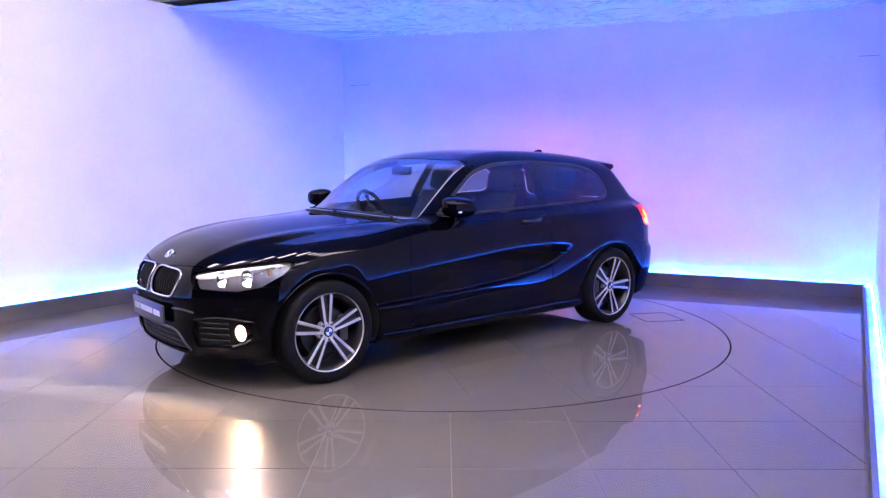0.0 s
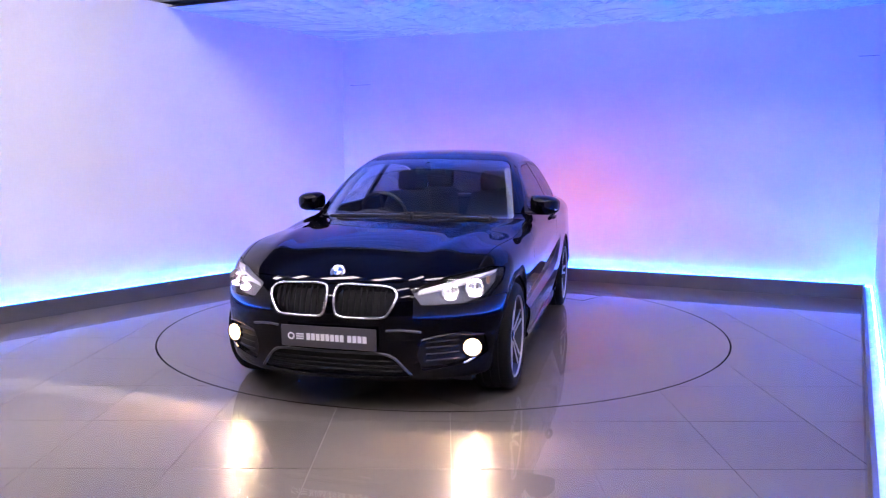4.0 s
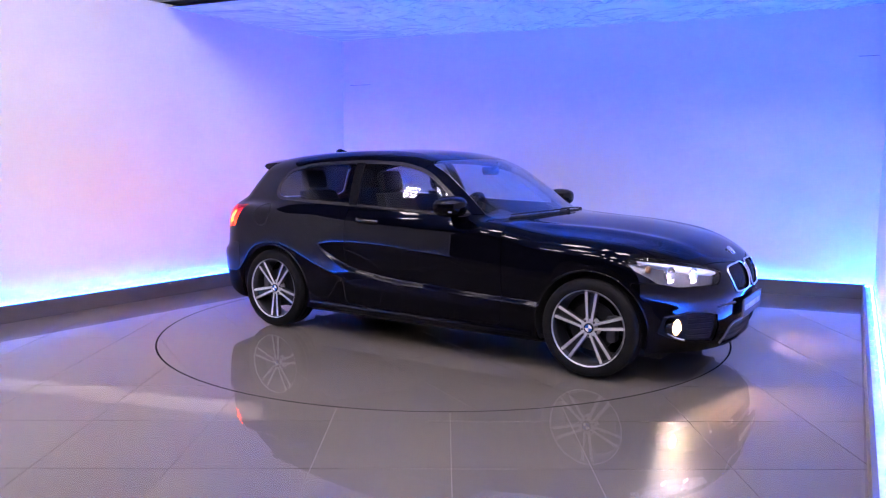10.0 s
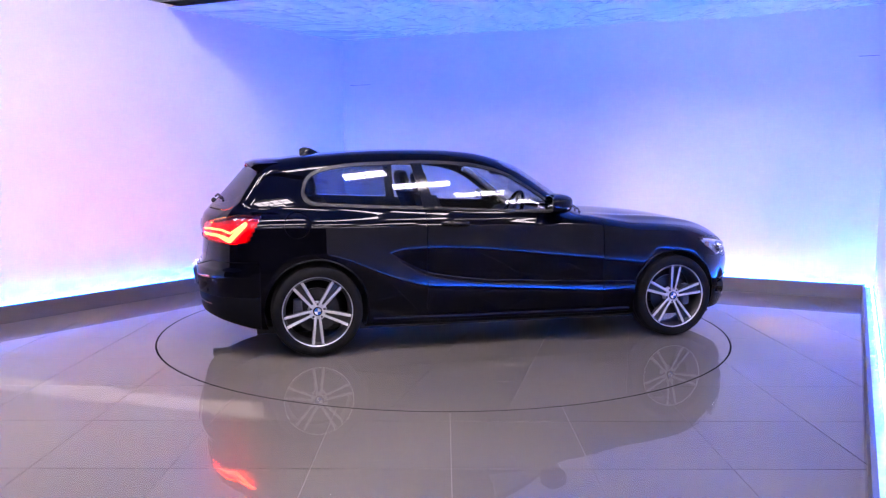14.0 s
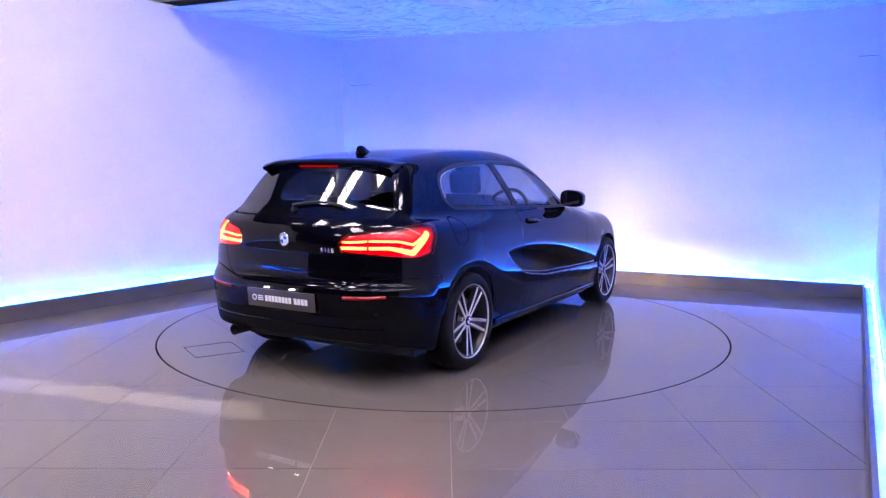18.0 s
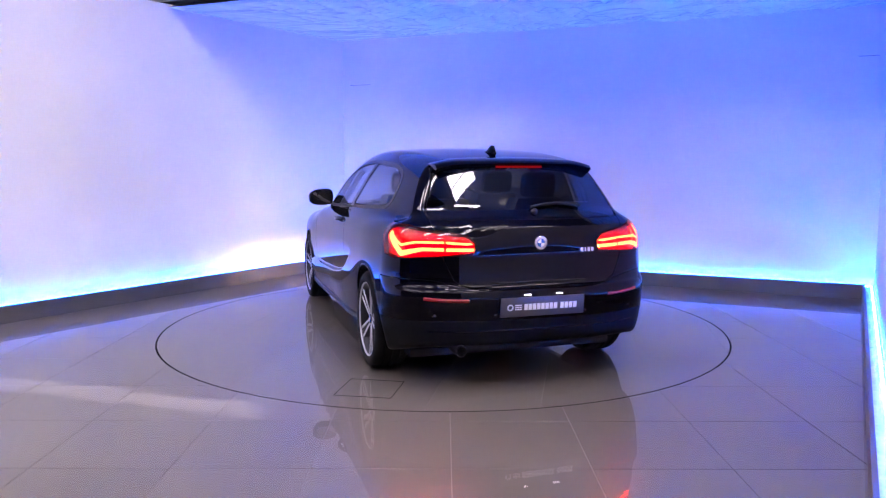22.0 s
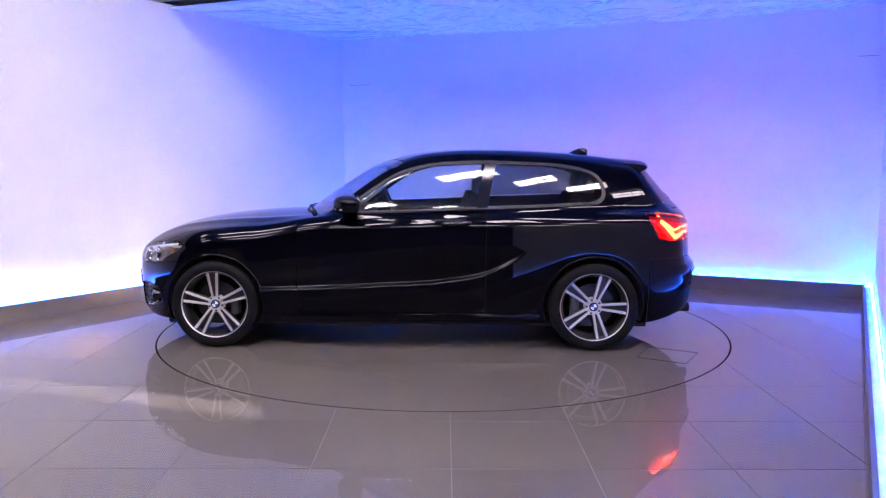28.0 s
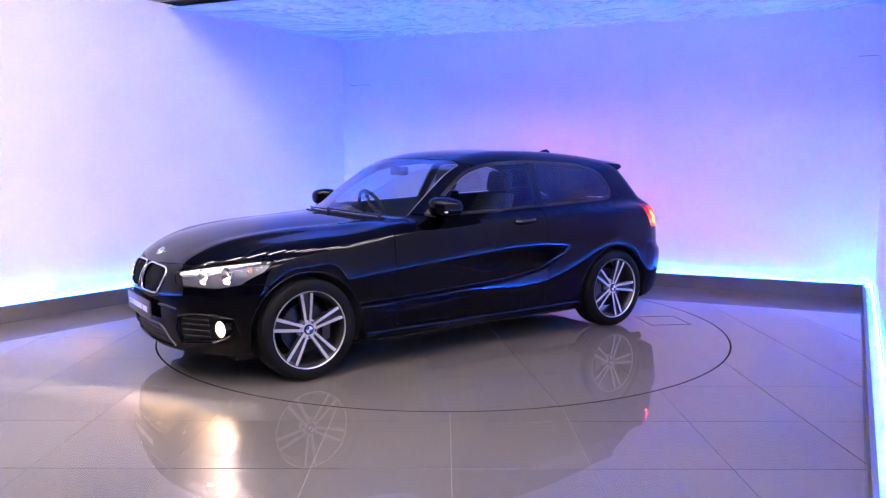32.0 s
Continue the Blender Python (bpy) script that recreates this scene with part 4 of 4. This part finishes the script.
show_plate(-2.176, 0.502, 6, -1)

# ---- tail ----
for side in (1, -1):
    v, t = clip(*PANELS["tail_lamp_lens"][0], side_of(side))
    lens_ob = PART["tail_lamp_lens", side]
    tagged(lens_ob, "red tail lamp lens, lit")
    shell_part("lamp_tray", v, t, M_REDBODY, lens_ob, lift=-0.03)

    def chain(points, u, w):
        """Distance to a bent line in the plane."""
        d = np.full(len(u), 1e9)
        for a, b in zip(np.array(points[:-1]), np.array(points[1:])):
            e = b - a
            k = np.clip(((u - a[0]) * e[0] + (w - a[1]) * e[1]) / (e @ e), 0, 1)
            d = np.minimum(d, np.hypot(u - a[0] - k * e[0], w - a[1] - k * e[1]))
        return d

    def guide(V):
        x, y, z = V[:, 0], np.abs(V[:, 1]), V[:, 2]
        low = chain([(-2.095, 0.828), (-2.0, 0.832), (-1.915, 0.803), (-1.81, 0.915)], x, z) - (0.009 + 0.006 * step(-2.02, -1.92, x))
        high = chain([(-2.09, 0.862), (-2.05, 0.872), (-1.97, 0.872), (-1.91, 0.852), (-1.835, 0.905)], x, z) - 0.0065
        return np.maximum(np.minimum(low, high), 0.006 - np.abs(y - 0.555))
    gv, gt = clip(*refine(*refine(v, t)), guide)
    shell_part("light_guide", gv, gt, M_TAIL, lens_ob, "glowing red light guide", lift=-0.008)
    c = along([(0.44, 0.545), (0.58, 0.548), (0.68, 0.556)], 10)
    tube_on(rear_at(side * c[:, 0], c[:, 1]), 0.012, M_REARRED, "rear_reflector", car, flat=1.0, label="red reflector strip", out=-0.004)

roundel(float(rear_at(np.array([0.0]), np.array([0.862]))[0, 0]) - 0.001, 0.862, -88, car)
for k in range(4):
    y = -0.275 - 0.024 * k
    x = float(rear_at(np.array([y]), np.array([0.812]))[0, 0])
    part("model_mark", box(0.004, 0.018 if k != 1 else 0.008, 0.026, pose(x - 0.001, y, 0.812), 0.001), M_CHROME, car, "small chrome mark bar")

# roof spoiler over the tailgate
bm = bmesh.new()
rows = []
for i in range(33):
    y = -0.515 + 1.03 * i / 32
    tip = -1.815 + 0.20 * y * y
    zr = lambda x: ROOF(np.array([x])).item() - 0.075 * y * y - 0.03 * max(0.0, abs(y) / 0.515 - 0.7) ** 2 * 8
    prof = [(-1.58, zr(-1.58) + 0.001), (-1.66, zr(-1.66) + 0.008), (-1.74, zr(-1.74) + 0.011), (tip + 0.01, zr(tip) + 0.004), (tip, zr(tip) - 0.006), (tip + 0.012, zr(tip) - 0.018), (-1.70, zr(-1.70) - 0.05), (-1.60, zr(-1.6) - 0.03)]
    rows.append([bm.verts.new((x, y, z)) for x, z in prof])
for a, b in zip(rows, rows[1:]):
    for j in range(8):
        bm.faces.new((a[j], a[(j + 1) % 8], b[(j + 1) % 8], b[j]))
bm.faces.new(rows[0])
bm.faces.new(rows[-1][::-1])
bmesh.ops.recalc_face_normals(bm, faces=bm.faces)
spoiler = part("roof_spoiler", bm, M_PAINT, car, angle=40)
part("high_brake_lamp", box(0.012, 0.30, 0.012, pose(-1.803, 0, 1.296)), M_TAILDIM, spoiler, "dim red brake lamp bar")

# shark fin aerial
bm = bmesh.new()
rows = []
for i in range(12):
    t = i / 11
    x = -1.24 - 0.16 * t
    h = 0.054 * math.sin(min(1, t * 1.25) * math.pi / 2) ** 1.3 * (1 if t < 0.85 else 1 - (t - 0.85) * 1.5)
    wd = 0.034 * math.sin(math.pi * (0.12 + 0.8 * t)) + 0.004
    z0 = 1.408 - 0.09 * (-1.1 - x) - 0.002
    rows.append([bm.verts.new((x, q * wd * k, z0 + h * e)) for q, k, e in ((1, 1, 0), (1, 0.45, 0.45), (1, 0.12, 0.95), (-1, 0.12, 0.95), (-1, 0.45, 0.45), (-1, 1, 0))])
for a, b in zip(rows, rows[1:]):
    for j in range(5):
        bm.faces.new((a[j], b[j], b[j + 1], a[j + 1]))
bm.faces.new(rows[0])
bm.faces.new(rows[-1][::-1])
bmesh.ops.recalc_face_normals(bm, faces=bm.faces)
part("roof_aerial", bm, M_PAINT, car, "black shark-fin aerial", angle=50)

# rear wiper, exhaust, tow cover, lower diffuser lip
hub_p = rear_at(np.array([0.0]), np.array([1.035]))[0]
arm = part("rear_wiper", lathe([(0.02, 0.0), (0.018, 0.022), (0.008, 0.03)], 16, pose(hub_p[0] + 0.004, 0, 1.03, 0, -60)), M_PLASTIC, car, "black rear wiper")
ys = np.linspace(-0.33, 0.02, 12)
P = rear_at(ys, 1.06 + 0.02 * np.sin((ys + 0.33) * 9))
part("wiper_arm", tube(P - np.array([0.018, 0, -0.004]), 0.008, 6), M_PLASTIC, arm)
part("exhaust_pipe", lathe([(0.034, -0.12), (0.034, 0.03), (0.030, 0.032), (0.028, -0.12)], 24, pose(-2.075, 0.47, 0.250, 0, -90), closed=True), M_PLASTIC, car, "round exhaust tailpipe")
ys = np.linspace(-0.66, 0.66, 33)
part("bumper_step", tube(rear_at(ys, np.full(33, 0.365)), 0.005, 6), M_PAINT, car)
part("tailgate_handle", tube(rear_at(np.linspace(-0.30, 0.30, 15), np.full(15, 0.640)), 0.004, 6), M_GLOSSBLACK, car)

for y in (0.10, -0.10):
    part("plate_lamp", box(0.012, 0.035, 0.006, pose(-2.186, y, 0.572), 0.001), M_DRLSOFT, car, "small lit number plate lamp")
for y in (0.62, 0.28, -0.28, -0.62):
    x = float(rear_at(np.array([y]), np.array([0.455]))[0, 0])
    part("parking_sensor", lathe([(0.011, 0.0), (0.011, 0.002), (0.008, 0.003)], 14, pose(x, y, 0.455, 0, -90)), M_GLOSSBLACK, car)

# ---- sides ----
for side in (1, -1):
    door_ob = PART["door", side]
    tagged(door_ob, "black front door")
    xs = np.linspace(-0.475, -0.285, 15)
    P = surf(1, xs, 0.898 - 0.05 * (xs + 0.38), 0.4, 1.0)
    P[:, 1] = P[:, 1] + 0.030 * np.sin(np.linspace(0.0, math.pi, 15)) ** 0.5
    P[:, 1] *= side
    part("door_handle", tube(P, 0.013, 10, flat=1.2), M_GLOSSBLACK, door_ob)
    # sill strip
    xs = np.linspace(-0.96, 0.96, 40)
    P = surf(1, xs, np.full(40, 0.235), 0.4, 1.0)
    P[:, 1] *= side
    part("side_skirt", tube(P, 0.014, 8, flat=1.5), M_PAINT, car)
    # belt seal under the glass
    xs = np.linspace(-0.57, 0.37, 30)
    P = surf(1, xs, BELT(xs) - 0.004, 0.4, 1.0)
    P[:, 1] *= side
    part("belt_seal", tube(P, 0.007, 6), M_PLASTIC, door_ob)
    # B post cover
    zs = np.linspace(1.005, 1.315, 16)
    xs = -0.615 + (1.3 - zs) * 0.20
    P = surf(1, xs, zs, 0.4, 1.0)
    bm = bmesh.new()
    rows = []
    for q in P:
        rows.append([(q[0] + d, q[1] + 0.0035, q[2]) for d in (-0.041, 0.041)])
    vs = [bm.verts.new((a[0], side * a[1], a[2])) for r in rows for a in r]
    for i in range(15):
        bm.faces.new((vs[2 * i], vs[2 * i + 1], vs[2 * i + 3], vs[2 * i + 2]))
    bmesh.ops.solidify(bm, geom=list(bm.faces), thickness=0.006)
    part("door_post_cover", bm, M_GLOSSBLACK, car)
    # door mirror
    bm = bmesh.new()
    made = bmesh.ops.create_uvsphere(bm, u_segments=32, v_segments=20, radius=1.0)
    for v in bm.verts:
        x, y, z = v.co
        taper = 1.0 - (0.42 if z > 0 else 0.10) * (0.5 + 0.5 * y) ** 1.5
        x = max(x, -0.45)
        x2 = x * 0.082 + 0.015 * (1 - y * y)
        v.co = (0.355 + 1.25 * x2 - 0.03 * max(y, 0), side * (0.885 + 0.105 * math.copysign(abs(y) ** 0.7, y)), 1.030 + 0.076 * math.copysign(abs(z) ** 0.62, z) * taper)
    mirror = part("door_mirror", bm, M_PAINT, car, "black door mirror housing", angle=60)
    rim = []
    for k in range(40):
        c, s = math.cos(math.pi * k / 20), math.sin(math.pi * k / 20)
        yy = math.copysign(abs(c) ** 0.7, c)
        taper = 1.0 - (0.42 if s > 0 else 0.10) * (0.5 + 0.5 * yy) ** 1.5
        rim.append((0.063 * math.copysign(abs(s) ** 0.62, s) * taper, side * 0.088 * yy))
    bm = prism(rim, 0.004, pose(0.3085, side * 0.885, 1.030, 0, -90))
    bmesh.ops.recalc_face_normals(bm, faces=bm.faces)
    part("mirror_glass", bm, M_MIRROR, mirror, "mirror glass", smooth=False)
    pts = [(0.393 - 0.03 * max(0, (k - 6) / 6), side * (0.818 + 0.014 * k), 0.997) for k in range(12)]
    part("mirror_indicator", tube([(p[0] + 0.050 * math.sqrt(max(0, 1 - ((abs(p[1]) - 0.888) / 0.105) ** 2)) + 0.009, p[1], p[2]) for p in pts], 0.005, 6), M_LETTER, mirror, "pale indicator strip")
    base = surf(1, [0.46], [0.985], 0.4, 1.0)[0]
    part("mirror_arm", tube([(0.44, side * (base[1] - 0.02), 0.975), (0.41, side * 0.83, 0.970), (0.37, side * 0.88, 0.970)], 0.02, 8, flat=0.6), M_PLASTIC, mirror)
    # windscreen wiper
    y0, y1 = (0.05, -0.56) if side < 0 else (0.56, -0.02)
    ys = np.linspace(y0, y1, 14)
    P = surf(2, 0.785 - 0.40 * ys ** 2 - 0.02 * np.abs(ys - y0), ys, 0.6, 1.6)
    wiper = part("windscreen_wiper", tube(P + np.array([0.004, 0, 0.009]), 0.005, 6), M_SHELL, car, "black wiper")
    part("wiper_hub", lathe([(0.015, 0.0), (0.013, 0.018), (0.006, 0.024)], 14, pose(P[0, 0] + 0.02, y0, P[0, 2] - 0.012)), M_PLASTIC, wiper)
    # A post inner cover
    ss = np.linspace(0.20, 0.76, 14)
    yy = 0.575 + 0.20 * (ss - 0.14) - 0.005
    P = surf(2, ss - 0.40 * yy ** 2, yy, 0.6, 1.6)
    P[:, 1] *= side
    part("windscreen_post_cover", tube(P - unit(gradient(P)) * 0.04, 0.022, 8), M_LINER, car, "pale grey inner post cover")

# windscreen cowl
ys = np.linspace(-0.60, 0.60, 31)
P = surf(2, 0.805 - 0.40 * ys ** 2, ys, 0.6, 1.6)
part("scuttle_panel", tube(P, 0.008, 6), M_SHELL, car)


# slab added below the closed body to darken the floor under the car
part("under_car_light_block", box(3.5, 1.36, 0.05, pose(0.0, 0, 0.165), 0.01), M_SHELL, car)

# ---- cabin ----
def seat(x, y, name):
    s = part(name, box(0.50, 0.50, 0.16, pose(x + 0.18, y, 0.46, 0, -6), 0.05), M_CLOTH, car, "dark cloth car seat")
    bm = bmesh.new()
    rows = []
    for i in range(9):
        t = i / 8
        z = 0.52 + 0.56 * t
        wd = 0.25 - 0.07 * t ** 2
        xx = x - 0.06 - 0.24 * t
        rows.append([bm.verts.new((xx + dx, y + q * wd, z)) for q, dx in ((-1, 0.06), (-0.8, 0.085), (-0.5, 0.05), (0.5, 0.05), (0.8, 0.085), (1, 0.06), (0.85, -0.04), (-0.85, -0.04))])
    for a, b in zip(rows, rows[1:]):
        for j in range(8):
            bm.faces.new((a[j], a[(j + 1) % 8], b[(j + 1) % 8], b[j]))
    bm.faces.new(rows[0][::-1])
    bm.faces.new(rows[-1])
    bmesh.ops.recalc_face_normals(bm, faces=bm.faces)
    part("seat_back", bm, M_CLOTH, s, angle=70)
    part("headrest", box(0.09, 0.25, 0.17, pose(x - 0.315, y, 1.17, 0, -12), 0.04), M_CLOTH, s)
    for q in (-0.06, 0.06):
        part("headrest_post", tube([(x - 0.29, y + q, 1.05), (x - 0.31, y + q, 1.12)], 0.007, 6), M_SATIN, s)


for y in (0.36, -0.36):
    seat(-0.22, y, "front_seat")
    seat(-1.05, y * 0.92, "rear_seat")
bm = bmesh.new()
rows = []
for i in range(21):
    y = -0.68 + 1.36 * i / 20
    hump = 0.05 * math.exp(-((y + 0.36) / 0.17) ** 2)
    bow = 0.40 * y * y
    rows.append([bm.verts.new(p) for p in ((0.74 - bow, y, 0.925), (0.58 - bow * 0.6, y, 0.945), (0.46 - bow * 0.3, y, 0.935 + hump), (0.36, y, 0.90 + hump), (0.33, y, 0.80), (0.40, y, 0.55), (0.80 - bow, y, 0.55))])
for a, b in zip(rows, rows[1:]):
    for j in range(7):
        bm.faces.new((a[j], a[(j + 1) % 7], b[(j + 1) % 7], b[j]))
bm.faces.new(rows[0])
bm.faces.new(rows[-1][::-1])
bmesh.ops.recalc_face_normals(bm, faces=bm.faces)
part("dashboard", bm, M_DASH, car, angle=60)
sw = pose(0.20, -0.36, 0.925, 0, -68)
ringpts = [sw @ Vector((0.18 * math.cos(2 * math.pi * k / 40), 0.18 * math.sin(2 * math.pi * k / 40), 0)) for k in range(40)]
wheel_ob = part("steering_wheel", tube(ringpts, 0.015, 8, True), M_GLOSSBLACK, car, "black three-spoke steering wheel")
part("steering_hub", lathe([(0.06, -0.02), (0.065, 0.01), (0.04, 0.025)], 24, sw), M_DASH, wheel_ob)
for a in (0, 180, 90):
    part("steering_spoke", tube([sw @ Vector((0.05 * math.cos(radians(a)), 0.05 * math.sin(radians(a)), 0)), sw @ Vector((0.175 * math.cos(radians(a)), 0.175 * math.sin(radians(a)), 0))], 0.014, 6), M_SATIN, wheel_ob)
part("interior_mirror", box(0.03, 0.24, 0.065, pose(0.17, 0, 1.255, 0, -8), 0.02), M_PLASTIC, car, "black interior mirror")
part("mirror_foot", tube([(0.18, 0, 1.27), (0.235, 0, 1.31)], 0.018, 8), M_PLASTIC, car)
# panel added to keep the tail lamps' red light out of the cabin
part("boot_light_block", box(0.03, 1.34, 0.56, pose(-1.42, 0, 0.71), 0.01), M_CLOTH, car)
part("parcel_shelf", box(0.55, 1.15, 0.025, pose(-1.62, 0, 0.99), 0.008), M_CLOTH, car)


# ---- turntable ----
TABLE_R = 2.222
turntable = new("turntable")
tagged(turntable, "round tiled turntable flush with the floor, turning", "turntable")
ring = lathe([(TABLE_R - 0.0005, -0.03), (TABLE_R - 0.0005, -0.0015), (TABLE_R - 0.0145, -0.0015), (TABLE_R - 0.0145, -0.03)], 160, closed=True)
part("edge_ring", ring, M_DISC_RIM, turntable, "dark steel edge ring")
part("disc_bed", lathe([(TABLE_R - 0.014, -0.019), (TABLE_R - 0.014, -0.003)], 160), M_GROUT, turntable, smooth=False)


# ---- floor tiles ----
TILE, JOINT = 0.613, 0.004
TX, TY = 0.036, -0.525
TABLE_TILE_TURN = 62.0


def tile_mesh(name, outline):
    bm = bmesh.new()
    prism(outline, 0.012, pose(0, 0, -0.012), bm=bm)
    bmesh.ops.recalc_face_normals(bm, faces=bm.faces)
    skin = bm.faces.new([bm.verts.new((x, y, 0.0008)) for x, y in outline])
    skin.normal_update()
    if skin.normal.z < 0:
        skin.normal_flip()
    skin.material_index = 1
    me = bpy.data.meshes.new(name)
    bm.to_mesh(me)
    bm.free()
    me.materials.append(M_TILE)
    me.materials.append(M_GLAZE)
    return me


def square(x0, y0, s, joint=JOINT):
    h = s - joint / 2
    e = joint / 2
    return [(x0 + e, y0 + e), (x0 + h, y0 + e), (x0 + h, y0 + h), (x0 + e, y0 + h)]


def ring_tile(x0, y0, radius, keep_inside):
    """Outlines of a square tile cut to the inside or the outside of the circle."""
    n = 24
    c = square(x0, y0, TILE, 0.002 if keep_inside else JOINT)
    fine = []
    for a, b in zip(c, c[1:] + c[:1]):
        fine += [(a[0] + (b[0] - a[0]) * k / n, a[1] + (b[1] - a[1]) * k / n) for k in range(n)]
    inside = [math.hypot(*p) <= radius for p in fine]
    keep = [i == keep_inside for i in inside]
    if not any(keep):
        return []
    if all(keep):
        return [c]
    m = len(fine)

    def cross(p, q):
        lo, hi = 0.0, 1.0
        at_p = math.hypot(*p) <= radius
        for _ in range(30):
            t = (lo + hi) / 2
            r = (p[0] + (q[0] - p[0]) * t, p[1] + (q[1] - p[1]) * t)
            lo, hi = (t, hi) if (math.hypot(*r) <= radius) == at_p else (lo, t)
        return r

    runs = []
    for s in range(m):
        if keep[s] and not keep[s - 1]:
            run = [cross(fine[s - 1], fine[s])]
            i = s
            while keep[i % m]:
                run.append(fine[i % m])
                i += 1
            run.append(cross(fine[(i - 1) % m], fine[i % m]))
            runs.append(run)

    def arc(p, q):
        a0, a1 = math.atan2(p[1], p[0]), math.atan2(q[1], q[0])
        d = (a1 - a0 + math.pi) % (2 * math.pi) - math.pi
        k = max(2, int(abs(d) / 0.02))
        return [(radius * math.cos(a0 + d * j / k), radius * math.sin(a0 + d * j / k)) for j in range(1, k)]

    if keep_inside:
        out = []
        for r, nxt in zip(runs, runs[1:] + runs[:1]):
            out += r + arc(r[-1], nxt[0])
        return [out]
    return [r + arc(r[-1], r[0]) for r in runs]


floor = new("floor")
tagged(floor, "polished grey porcelain floor tiles with thin joints", "floor", kind="structure")
whole = None
far = []
for i in range(-15, 15):
    for j in range(-18, 13):
        x0, y0 = TX + i * TILE, TY + j * TILE
        cx, cy = x0 + TILE / 2, y0 + TILE / 2
        if not (HX0 < cx < HX1 and HY0 < cy < HY1):
            continue
        r = math.hypot(cx, cy)
        if r < TABLE_R - 0.45:
            continue
        near = -3.9 < cx < 4.3 and -5 < cy < 3.6
        if r > TABLE_R + 0.45:
            if near:
                if whole is None:
                    whole = tile_mesh("tile", [(a - TILE / 2, b - TILE / 2) for a, b in square(0, 0, TILE)])
                put("tile", whole, floor).matrix_basis = pose(cx, cy, 0)
            else:
                far.append(square(x0, y0, TILE))
        else:
            for outline in ring_tile(x0, y0, TABLE_R, False):
                put("tile", tile_mesh("tile", outline), floor)
bm = bmesh.new()
for q in far:
    for h, slot in ((0, 0), (0.0008, 1)):
        bm.faces.new([bm.verts.new((x, y, h)) for x, y in q]).material_index = slot
field = tagged(part("tile_field", bm, M_TILE, floor, smooth=False), kind="stuff")
field.data.materials.append(M_GLAZE)

for i in range(-5, 6):
    for j in range(-5, 6):
        x0, y0 = 0.02 + (i - 0.5) * TILE, 0.05 + (j - 0.5) * TILE
        for outline in ring_tile(x0, y0, TABLE_R - 0.014, True):
            put("tile", tile_mesh("tile", outline), turntable).matrix_basis = pose(0, 0, 0, 0, 0, TABLE_TILE_TURN)

hatch = new("hatch")
hatch.parent = turntable
tagged(hatch, "small square access hatch outlined by a thin dark gap")
hatch.matrix_basis = pose(-1.58, 0.96, 0, 0, 0, TABLE_TILE_TURN)
for k in range(4):
    part("gap_strip", box(0.34, 0.0018, 0.005, pose(0, 0, 0, 0, 0, 90 * k) @ pose(0, 0.167, 0)), M_DISC_RIM, hatch, smooth=False)


# ---- what moves ----
TURN = [(0, -140.1), (0.5, -139.7), (1.0, -137.7), (1.5, -134.0), (2.0, -128.55), (2.5, -122.7), (3.0, -116.65), (3.5, -110.7), (5.5, -86.75),
        (6.5, -74.75), (8.0, -56.75), (10.0, -33.2), (12.0, -9.45), (13.0, 2.25), (14.5, 19.7), (16.5, 42.0), (18.0, 59.7), (20.0, 83.6), (22.0, 107.8),
        (23.0, 119.7), (25.0, 142.9), (25.5, 148.7), (27.5, 172.1), (28.5, 184.0), (29.5, 195.4), (30.5, 205.9), (31.0, 210.6), (31.5, 213.7), (32.0, 215.45)]
CAR_OFFSET = Matrix.Translation((0.2593, 0.0123, 0.0))


def motions():
    walk(turntable, [(t, pose(0, 0, 0, 0, 0, a)) for t, a in TURN])
    walk(car, [(t, pose(0, 0, 0, 0, 0, a) @ CAR_OFFSET) for t, a in TURN])


motions()
